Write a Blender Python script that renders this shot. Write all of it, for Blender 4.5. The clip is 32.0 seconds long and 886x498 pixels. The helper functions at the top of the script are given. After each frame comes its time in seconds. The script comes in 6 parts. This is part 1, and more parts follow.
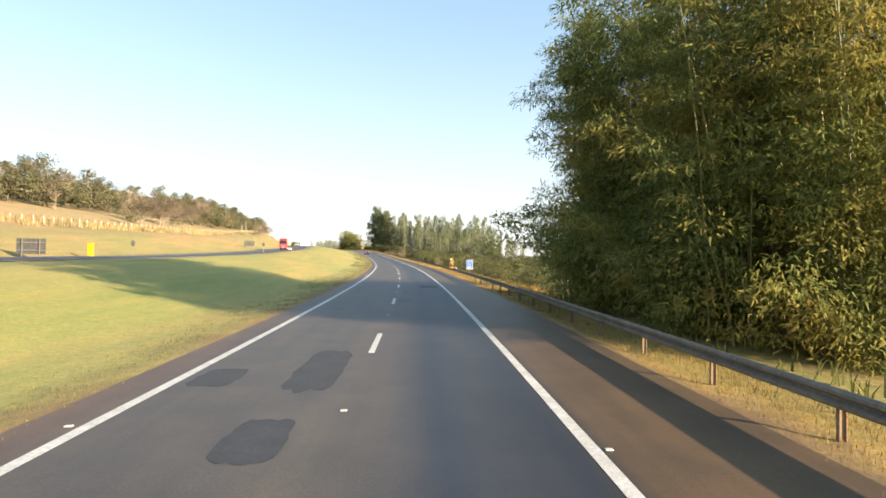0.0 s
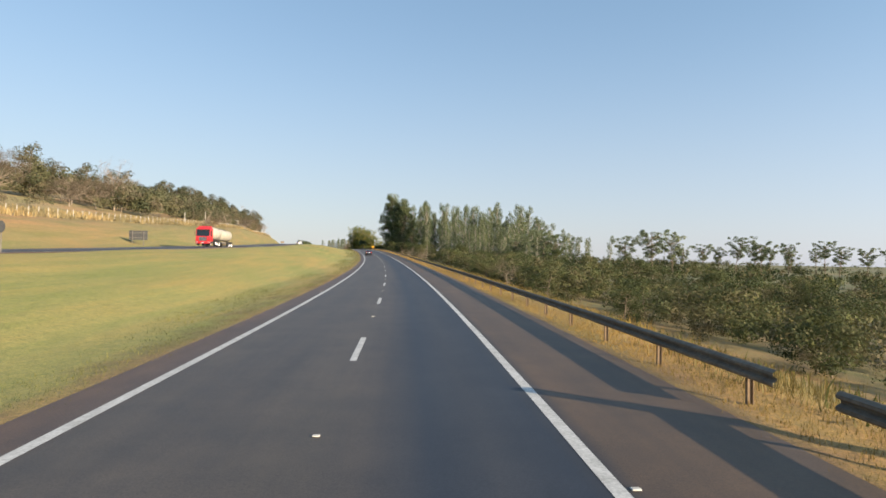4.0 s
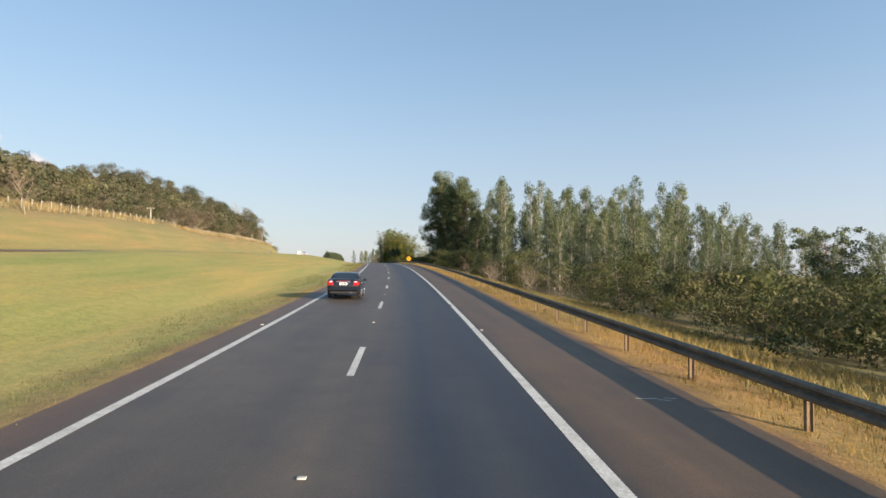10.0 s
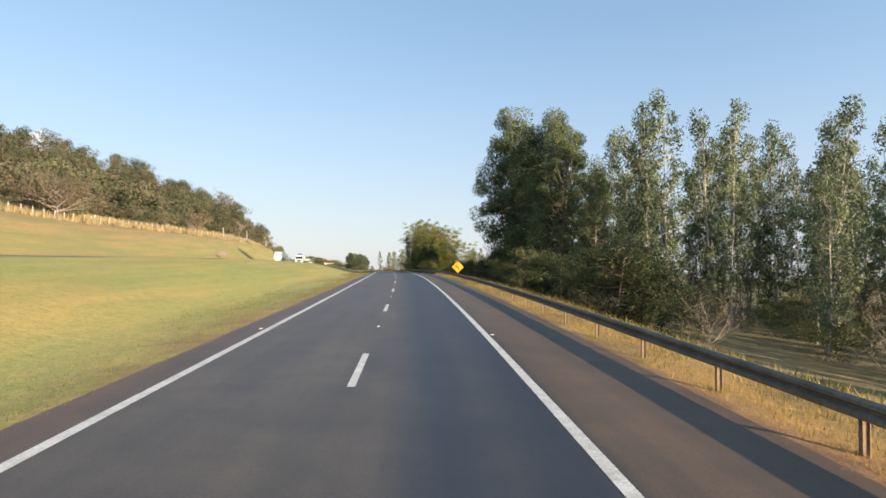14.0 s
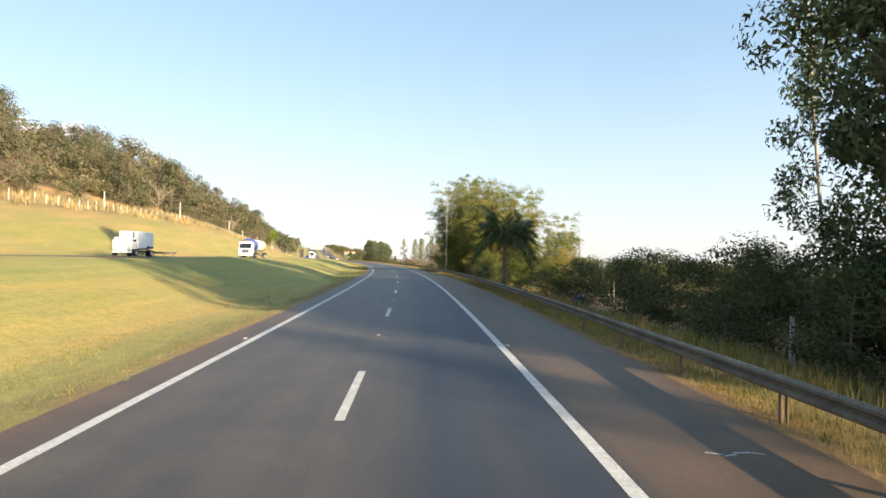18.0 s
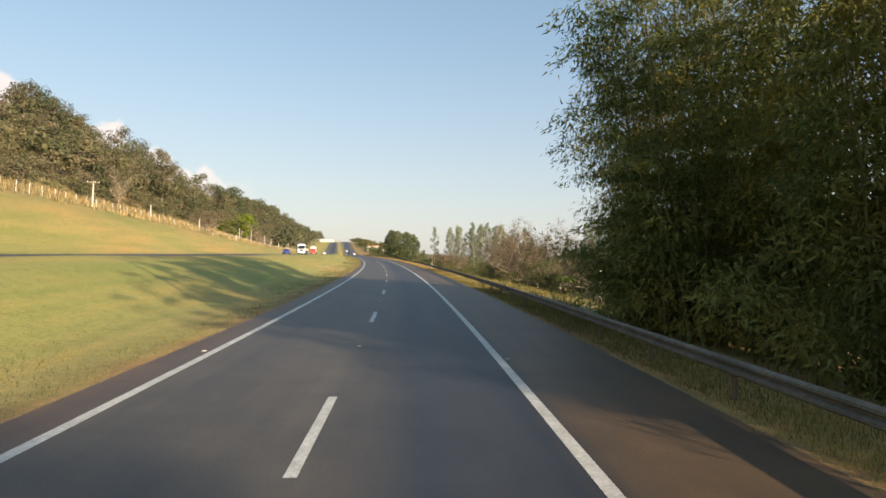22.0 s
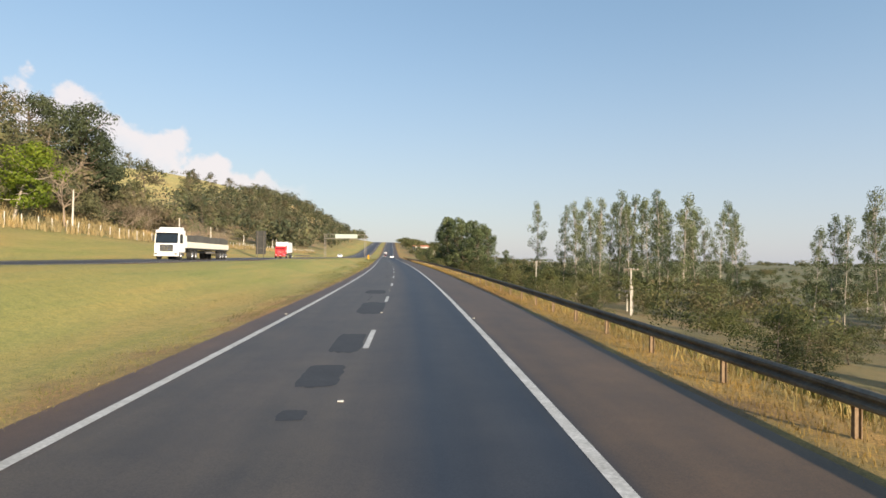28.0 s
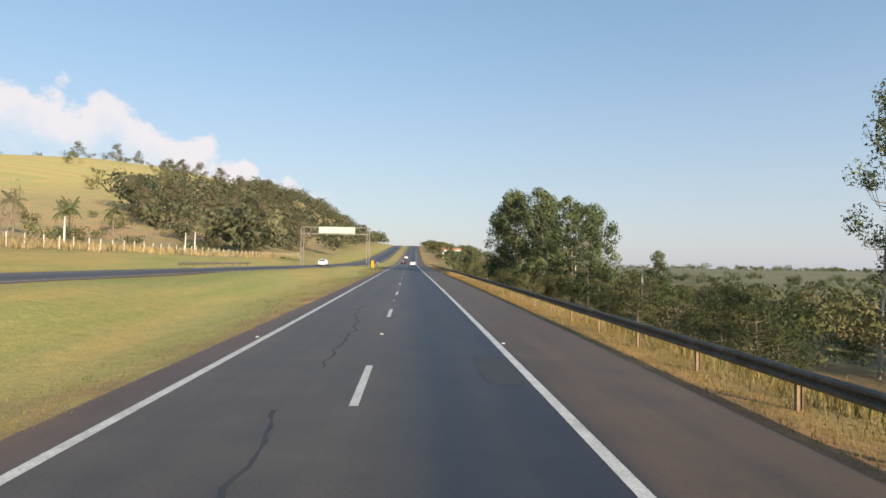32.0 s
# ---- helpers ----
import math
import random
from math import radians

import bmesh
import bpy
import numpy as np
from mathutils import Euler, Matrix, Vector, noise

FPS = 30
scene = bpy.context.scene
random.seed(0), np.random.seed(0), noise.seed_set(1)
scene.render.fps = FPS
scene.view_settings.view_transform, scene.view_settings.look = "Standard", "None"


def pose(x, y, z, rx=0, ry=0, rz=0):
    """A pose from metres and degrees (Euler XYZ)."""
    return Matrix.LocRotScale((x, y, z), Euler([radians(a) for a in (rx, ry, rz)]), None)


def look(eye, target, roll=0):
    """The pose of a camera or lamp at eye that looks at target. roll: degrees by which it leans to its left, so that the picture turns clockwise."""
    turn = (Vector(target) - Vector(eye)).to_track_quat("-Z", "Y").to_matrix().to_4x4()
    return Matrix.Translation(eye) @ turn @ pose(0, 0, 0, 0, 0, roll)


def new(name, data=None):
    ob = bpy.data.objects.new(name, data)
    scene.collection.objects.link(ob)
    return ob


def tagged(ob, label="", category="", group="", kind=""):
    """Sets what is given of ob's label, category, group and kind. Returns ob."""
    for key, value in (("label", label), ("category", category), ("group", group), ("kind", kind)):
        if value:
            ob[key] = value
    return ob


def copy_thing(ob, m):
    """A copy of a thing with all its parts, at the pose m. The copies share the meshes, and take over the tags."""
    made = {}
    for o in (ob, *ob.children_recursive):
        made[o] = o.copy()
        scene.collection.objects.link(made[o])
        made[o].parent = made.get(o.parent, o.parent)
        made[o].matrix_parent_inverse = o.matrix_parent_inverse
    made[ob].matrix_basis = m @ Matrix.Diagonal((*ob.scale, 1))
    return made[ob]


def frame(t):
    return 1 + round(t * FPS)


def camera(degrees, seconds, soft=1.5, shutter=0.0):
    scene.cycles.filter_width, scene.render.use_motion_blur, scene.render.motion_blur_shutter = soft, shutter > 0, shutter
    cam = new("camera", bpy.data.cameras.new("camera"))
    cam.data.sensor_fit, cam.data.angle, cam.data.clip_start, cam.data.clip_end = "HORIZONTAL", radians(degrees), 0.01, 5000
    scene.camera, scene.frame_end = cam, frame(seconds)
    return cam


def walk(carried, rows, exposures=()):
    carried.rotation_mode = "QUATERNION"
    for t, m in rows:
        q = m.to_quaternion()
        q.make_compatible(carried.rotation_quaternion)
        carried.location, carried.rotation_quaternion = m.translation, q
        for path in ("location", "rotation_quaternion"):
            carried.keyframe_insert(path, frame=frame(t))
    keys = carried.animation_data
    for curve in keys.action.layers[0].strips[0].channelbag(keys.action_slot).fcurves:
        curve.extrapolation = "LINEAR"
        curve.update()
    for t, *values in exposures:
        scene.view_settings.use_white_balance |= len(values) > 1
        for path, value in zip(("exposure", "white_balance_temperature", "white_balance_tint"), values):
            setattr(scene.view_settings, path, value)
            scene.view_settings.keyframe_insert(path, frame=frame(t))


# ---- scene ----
# ---------------- camera ----------------
LEAN = 0.853
ROWS = (
    # seconds, x, y, z, heading to the left of +y, tilt upwards
    (0.0, 1.213, 0.000, 2.579, -1.958, 1.327),
    (0.5, 1.179, 12.303, 2.738, -1.838, 1.294),
    (1.0, 1.077, 24.575, 2.901, -1.578, 1.193),
    (1.5, 0.899, 36.817, 3.069, -1.306, 1.257),
    (2.0, 0.639, 49.028, 3.240, -1.056, 1.498),
    (2.5, 0.293, 61.206, 3.416, -0.793, 1.259),
    (3.0, -0.145, 73.351, 3.597, -0.543, 1.471),
    (3.5, -0.674, 85.462, 3.784, -0.248, 1.309),
    (4.0, -1.295, 97.538, 3.977, 0.154, 1.326),
    (4.5, -2.025, 109.599, 4.178, 0.558, 1.347),
    (5.0, -2.850, 121.665, 4.387, 0.963, 1.372),
    (5.5, -3.765, 133.736, 4.607, 1.348, 1.404),
    (6.0, -4.767, 145.812, 4.838, 1.619, 1.510),
    (6.5, -5.849, 157.891, 5.083, 2.011, 1.766),
    (7.0, -7.005, 169.975, 5.342, 2.404, 1.555),
    (7.5, -8.228, 182.064, 5.618, 2.953, 1.705),
    (8.0, -9.516, 194.157, 5.912, 3.267, 2.161),
    (8.5, -10.840, 206.250, 6.225, 3.590, 2.230),
    (9.0, -12.227, 218.328, 6.558, 3.885, 2.002),
    (9.5, -13.680, 230.392, 6.914, 4.131, 1.835),
    (10.0, -15.199, 242.441, 7.292, 4.355, 2.455),
    (10.5, -16.786, 254.474, 7.693, 4.744, 2.594),
    (11.0, -18.439, 266.492, 8.113, 5.221, 2.944),
    (11.5, -20.161, 278.493, 8.547, 5.607, 2.795),
    (12.0, -21.952, 290.477, 8.992, 6.117, 2.769),
    (12.5, -23.845, 302.458, 9.445, 6.377, 3.140),
    (13.0, -25.813, 314.458, 9.901, 6.745, 2.753),
    (13.5, -27.853, 326.477, 10.355, 7.128, 2.685),
    (14.0, -29.966, 338.516, 10.801, 7.483, 2.517),
    (14.5, -32.147, 350.573, 11.232, 7.827, 2.321),
    (15.0, -34.395, 362.650, 11.644, 8.161, 2.098),
    (15.5, -36.708, 374.746, 12.031, 8.491, 1.863),
    (16.0, -39.087, 386.861, 12.391, 8.715, 1.643),
    (16.5, -41.493, 398.981, 12.722, 8.930, 1.785),
    (17.0, -43.954, 411.076, 13.021, 9.157, 1.460),
    (17.5, -46.470, 423.147, 13.285, 9.694, 1.414),
    (18.0, -49.044, 435.194, 13.517, 10.197, 1.399),
    (18.5, -51.682, 447.215, 13.719, 10.589, 1.017),
    (19.0, -54.392, 459.208, 13.895, 10.975, 1.229),
    (19.5, -57.179, 471.171, 14.048, 11.135, 0.858),
    (20.0, -60.002, 483.114, 14.182, 11.519, 0.939),
    (20.5, -62.960, 495.035, 14.298, 12.118, 1.047),
    (21.0, -66.034, 506.964, 14.402, 12.321, 1.007),
    (21.5, -69.216, 518.901, 14.497, 12.658, 0.834),
    (22.0, -72.520, 530.841, 14.585, 13.057, 0.841),
    (22.5, -75.990, 542.774, 14.670, 13.729, 0.710),
    (23.0, -79.594, 554.703, 14.753, 14.143, 0.975),
    (23.5, -83.278, 566.644, 14.837, 14.294, 0.813),
    (24.0, -87.039, 578.594, 14.922, 14.641, 0.935),
    (24.5, -90.891, 590.537, 15.011, 15.176, 0.847),
    (25.0, -94.830, 602.458, 15.104, 15.840, 0.912),
    (25.5, -98.853, 614.356, 15.202, 16.050, 0.943),
    (26.0, -102.955, 626.234, 15.303, 16.362, 0.869),
    (26.5, -107.132, 638.092, 15.407, 16.653, 0.792),
    (27.0, -111.380, 649.931, 15.515, 16.925, 0.714),
    (27.5, -115.696, 661.752, 15.625, 17.187, 0.634),
    (28.0, -120.077, 673.555, 15.736, 17.810, 0.963),
    (28.5, -124.554, 685.347, 15.850, 18.289, 1.177),
    (29.0, -129.107, 697.153, 15.964, 18.757, 1.056),
    (29.5, -133.735, 708.973, 16.078, 19.117, 1.453),
    (30.0, -138.437, 720.807, 16.192, 19.342, 1.140),
    (30.5, -143.211, 732.655, 16.307, 19.314, 1.040),
    (31.0, -148.056, 744.518, 16.423, 19.489, 0.727),
    (31.5, -152.970, 756.396, 16.540, 19.802, 1.090),
    (32.0, -157.949, 768.290, 16.658, 20.096, 1.368),
)


def row_pose(x, y, z, heading, tilt):
    a, b = radians(heading), radians(tilt)
    eye = Vector((x, y, z))
    return look(eye, eye + Vector((-math.sin(a) * math.cos(b), math.cos(a) * math.cos(b), math.sin(b))), LEAN)


cam = camera(71.19, 32.0, soft=1.6, shutter=0.0)
walk(cam, [(t, row_pose(*r)) for t, *r in ROWS],
     exposures=[(t, e, k, 14) for t, e, k in ((0, 1.95, 7600), (1, 1.55, 7100), (2, 1.22, 6910), (11.5, 1.2, 6910), (13, 1.45, 6880), (14.5, 1.36, 6960), (16, 1.25, 7010),
                                              (17, 1.4, 7210), (18.5, 1.86, 7480), (21, 1.92, 7850),
                                              (22, 1.28, 7600), (24.5, 1.17, 7380), (28, 1.15, 6980), (32, 1.14, 6850))])

# ---------------- sky, sun ----------------
SUN_EL, LIGHT_AZ = 14.2, 54.5      # light travels LIGHT_AZ degrees to the left of +y
el, az = radians(SUN_EL), radians(LIGHT_AZ)
sun = new("sun", bpy.data.lights.new("sun", "SUN"))
sun.data.energy, sun.data.angle, sun.data.color = 4.7, radians(0.6), (1.0, 0.88, 0.68)
sun.matrix_world = look((0, 0, 60), (-math.sin(az) * math.cos(el), math.cos(az) * math.cos(el), 60 - math.sin(el)))
world = bpy.data.worlds.new("sky")
scene.world = world
world.use_nodes = True
wn, wl = world.node_tree.nodes, world.node_tree.links
wn.clear()
w_out, w_bg, w_sky = wn.new("ShaderNodeOutputWorld"), wn.new("ShaderNodeBackground"), wn.new("ShaderNodeTexSky")
w_sky.sky_type, w_sky.sun_disc = "NISHITA", False
w_sky.sun_elevation, w_sky.sun_rotation = el, radians(180 - LIGHT_AZ)
w_sky.air_density, w_sky.dust_density, w_sky.ozone_density = 1.1, 0.6, 2.0
w_bg.inputs["Strength"].default_value = 0.078


def sky_node(kind, **inputs):
    n = wn.new(kind)
    for key, value in inputs.items():
        n.inputs[key].default_value = value
    return n


def sky_math(op, a, b=0.0, c=0.0):
    n = wn.new("ShaderNodeMath")
    n.operation = op
    for k, v in enumerate((a, b, c)):
        if isinstance(v, (int, float)):
            n.inputs[k].default_value = v
        else:
            wl.new(v, n.inputs[k])
    return n.outputs[0]


# a bank of cumulus low over the hill on the left, from 30 to 62 degrees left of +y
w_co, w_sep = wn.new("ShaderNodeTexCoord"), wn.new("ShaderNodeSeparateXYZ")
wl.new(w_co.outputs["Generated"], w_sep.inputs[0])
w_az = sky_math("ARCTAN2", sky_math("MULTIPLY", w_sep.outputs[0], -1.0), w_sep.outputs[1])
w_el = sky_math("ARCSINE", w_sep.outputs[2])
w_n = sky_node("ShaderNodeTexNoise", Scale=16.0, Detail=7.0, Roughness=0.55)
wl.new(w_co.outputs["Generated"], w_n.inputs["Vector"])
w_n2 = sky_node("ShaderNodeTexNoise", Scale=5.0, Detail=3.0)
wl.new(w_co.outputs["Generated"], w_n2.inputs["Vector"])
# the crest of the bank climbs to the left
w_crest = sky_math("MULTIPLY_ADD", sky_math("SUBTRACT", w_az, radians(30)), 0.36, radians(5.6))
w_crest = sky_math("ADD", w_crest, sky_math("MULTIPLY", sky_math("SUBTRACT", w_n.outputs["Fac"], 0.5), 0.20))
w_crest = sky_math("ADD", w_crest, sky_math("MULTIPLY", sky_math("SUBTRACT", w_n2.outputs["Fac"], 0.5), 0.10))
w_over = sky_math("SUBTRACT", w_crest, w_el)


def sky_smooth(x, lo, hi):
    n = wn.new("ShaderNodeMapRange")
    n.interpolation_type = "SMOOTHSTEP"
    wl.new(x, n.inputs[0])
    n.inputs[1].default_value, n.inputs[2].default_value = lo, hi
    return n.outputs[0]


w_mask = sky_math("MULTIPLY", sky_smooth(w_over, -0.004, 0.022), sky_math("SUBTRACT", 1.0, sky_smooth(w_over, 0.03, 0.13)))
w_mask = sky_math("MULTIPLY", w_mask, sky_math("MULTIPLY", sky_smooth(w_az, radians(29), radians(36)), sky_math("SUBTRACT", 1.0, sky_smooth(w_az, radians(70), radians(88)))))
w_mask = sky_math("MULTIPLY", w_mask, 0.8)
w_mix = wn.new("ShaderNodeMix")
w_mix.data_type = "RGBA"
wl.new(w_mask, w_mix.inputs[0])
# morning haze all round: thickest at the horizon, a thin veil overhead, brighter towards the sun
w_haze = wn.new("ShaderNodeMix")
w_haze.data_type = "RGBA"
w_low = sky_math("SUBTRACT", 1.0, sky_smooth(w_el, radians(-2), radians(26)))
wl.new(sky_math("MULTIPLY_ADD", w_low, 0.40, 0.34), w_haze.inputs[0])
wl.new(w_sky.outputs[0], w_haze.inputs[6])
w_toward = wn.new("ShaderNodeVectorMath")
w_toward.operation = "DOT_PRODUCT"
wl.new(w_co.outputs["Generated"], w_toward.inputs[0])
w_toward.inputs[1].default_value = (math.sin(az) * math.cos(el), -math.cos(az) * math.cos(el), math.sin(el))
w_glow = sky_math("POWER", sky_math("MULTIPLY_ADD", w_toward.outputs["Value"], 0.5, 0.5), 3.0)
w_veil = wn.new("ShaderNodeVectorMath")
w_veil.operation = "SCALE"
w_tone = wn.new("ShaderNodeMix")
w_tone.data_type = "RGBA"
wl.new(w_low, w_tone.inputs[0])
w_tone.inputs[6].default_value, w_tone.inputs[7].default_value = (1.75, 3.25, 5.1, 1.0), (3.1, 3.6, 4.4, 1.0)
wl.new(w_tone.outputs[2], w_veil.inputs[0])
wl.new(sky_math("MULTIPLY_ADD", w_glow, 1.6, 1.0), w_veil.inputs["Scale"])
wl.new(w_veil.outputs[0], w_haze.inputs[7])
w_mix.inputs[7].default_value = (5.4, 5.2, 5.3, 1.0)
wl.new(w_haze.outputs[2], w_mix.inputs[6])
wl.new(w_mix.outputs[2], w_bg.inputs[0])
wl.new(w_bg.outputs[0], w_out.inputs[0])

# ---------------- materials ----------------
def material(name, rough=0.8, metal=0.0):
    m = bpy.data.materials.new(name)
    m.use_nodes = True
    b = m.node_tree.nodes["Principled BSDF"]
    b.inputs["Roughness"].default_value, b.inputs["Metallic"].default_value = rough, metal
    return m, m.node_tree.nodes, m.node_tree.links, b


def rgba(c):
    return (c[0], c[1], c[2], 1.0)


def ramp(nodes, links, source, stops):
    r = nodes.new("ShaderNodeValToRGB")
    e = r.color_ramp.elements
    e[0].position, e[0].color = stops[0][0], rgba(stops[0][1])
    e[1].position, e[1].color = stops[-1][0], rgba(stops[-1][1])
    for p, c in stops[1:-1]:
        e.new(p).color = rgba(c)
    links.new(source, r.inputs[0])
    return r.outputs[0]


def grain(nodes, links, scale, detail=4.0, rough=0.6, coord="Object", stretch=None, dist=0.0):
    co = nodes.new("ShaderNodeTexCoord")
    src = co.outputs[coord]
    if stretch:
        mp = nodes.new("ShaderNodeMapping")
        mp.inputs["Scale"].default_value = stretch
        links.new(src, mp.inputs[0])
        src = mp.outputs[0]
    n = nodes.new("ShaderNodeTexNoise")
    n.inputs["Scale"].default_value, n.inputs["Detail"].default_value = scale, detail
    n.inputs["Roughness"].default_value, n.inputs["Distortion"].default_value = rough, dist
    links.new(src, n.inputs["Vector"])
    return n.outputs["Fac"]


def mix(nodes, links, kind, a, b, fac=1.0):
    m = nodes.new("ShaderNodeMix")
    m.data_type, m.blend_type = "RGBA", kind
    for k, v in ((0, fac), (6, a), (7, b)):
        if isinstance(v, (int, float)):
            m.inputs[k].default_value = v
        elif isinstance(v, tuple):
            m.inputs[k].default_value = rgba(v)
        else:
            links.new(v, m.inputs[k])
    return m.outputs[2]


def bump(nodes, links, b, height, strength, distance):
    n = nodes.new("ShaderNodeBump")
    n.inputs["Strength"].default_value, n.inputs["Distance"].default_value = strength, distance
    links.new(height, n.inputs["Height"])
    links.new(n.outputs[0], b.inputs["Normal"])


def worn(name, dark, light, scale, rough=0.8, metal=0.0, bump_mm=3.0, fine=8.0):
    """A surface of two tones, patchy at one scale and grainy at a finer one."""
    m, n, l, b = material(name, rough, metal)
    big = ramp(n, l, grain(n, l, scale), ((0.3, dark), (0.7, light)))
    small = ramp(n, l, grain(n, l, scale * fine, 3.0), ((0.3, (0.72, 0.72, 0.72)), (0.75, (1.12, 1.12, 1.12))))
    l.new(mix(n, l, "MULTIPLY", big, small), b.inputs["Base Color"])
    if bump_mm:
        bump(n, l, b, grain(n, l, scale * fine), 0.5, bump_mm / 1000)
    return m


def leaf_material(name, dark, light, dry=None, dry_at=0.7, lucent=0.35, vary=1.0):
    """Leaves: tone by island and by place in the crown, some light passing through."""
    m, n, l, b = material(name, 0.75)
    b.inputs["Specular IOR Level"].default_value = 0.2
    geo = n.new("ShaderNodeNewGeometry")
    c = ramp(n, l, geo.outputs["Random Per Island"], ((0.0, dark), (0.85, light)))
    info = n.new("ShaderNodeObjectInfo")
    tone = ramp(n, l, info.outputs["Random"], ((0.0, tuple(1 - vary * q for q in (0.25, 0.2, 0.25))), (1.0, tuple(1 + vary * q for q in (0.15, 0.1, 0.0)))))
    c = mix(n, l, "MULTIPLY", c, tone)
    drift = ramp(n, l, grain(n, l, 0.11, 3.0), ((0.34, tuple(1 - vary * q for q in (0.38, 0.32, 0.3))), (0.5, (1.0, 1.0, 1.0)), (0.66, tuple(1 + vary * q for q in (0.45, 0.32, 0.15)))))
    c = mix(n, l, "MULTIPLY", c, drift)
    if dry:
        patch = ramp(n, l, grain(n, l, 0.22, 3.0), ((dry_at - 0.12, (0, 0, 0)), (dry_at + 0.08, (1, 1, 1))))
        c = mix(n, l, "MIX", c, dry, patch)
    l.new(c, b.inputs["Base Color"])
    tr = n.new("ShaderNodeBsdfTranslucent")
    l.new(c, tr.inputs[0])
    ms = n.new("ShaderNodeMixShader")
    ms.inputs[0].default_value = lucent
    l.new(b.outputs[0], ms.inputs[1])
    l.new(tr.outputs[0], ms.inputs[2])
    l.new(ms.outputs[0], n["Material Output"].inputs[0])
    return m


def plain(name, c, rough=0.5, metal=0.0):
    m, n, l, b = material(name, rough, metal)
    fac = ramp(n, l, grain(n, l, 3.0), ((0.3, tuple(v * 0.82 for v in c)), (0.7, tuple(min(1.0, v * 1.08) for v in c))))
    l.new(fac, b.inputs["Base Color"])
    return m


def road_material():
    m, n, l, b = material("asphalt", 0.58)
    b.inputs["Specular IOR Level"].default_value = 0.4
    uv = n.new("ShaderNodeUVMap")
    sep = n.new("ShaderNodeSeparateXYZ")
    l.new(uv.outputs[0], sep.inputs[0])
    # across the road: 0 is the median edge, 1 the outer edge of the shoulder
    # right lane: darker asphalt, its blue deepened in the colour to imitate skylit shade
    across = ramp(n, l, sep.outputs[0], (
        (0.0, (0.085, 0.052, 0.034)), (0.07, (0.070, 0.048, 0.036)), (0.11, (0.062, 0.052, 0.043)), (0.25, (0.057, 0.048, 0.041)),
        (0.40, (0.064, 0.053, 0.043)), (0.47, (0.052, 0.044, 0.039)), (0.55, (0.020, 0.024, 0.033)), (0.62, (0.028, 0.029, 0.034)),
        (0.70, (0.018, 0.022, 0.031)), (0.735, (0.030, 0.027, 0.026)), (0.76, (0.074, 0.048, 0.029)), (1.0, (0.079, 0.052, 0.031))))
    long_stain = ramp(n, l, grain(n, l, 1.0, 4.0, 0.6, "UV", (14.0, 30.0, 1.0)), ((0.3, (0.9, 0.93, 1.0)), (0.7, (1.38, 1.34, 1.3))))
    blotch = ramp(n, l, grain(n, l, 0.7, 5.0, 0.65), ((0.32, (0.82, 0.84, 0.88)), (0.68, (1.2, 1.17, 1.13))))
    across = mix(n, l, "MULTIPLY", across, blotch)
    stone = ramp(n, l, grain(n, l, 38.0, 3.0, 0.7), ((0.25, (0.58, 0.58, 0.58)), (0.8, (1.45, 1.42, 1.38))))
    c = mix(n, l, "MULTIPLY", mix(n, l, "MULTIPLY", across, long_stain), stone)
    l.new(c, b.inputs["Base Color"])
    bump(n, l, b, grain(n, l, 70.0, 3.0), 0.25, 0.004)
    return m


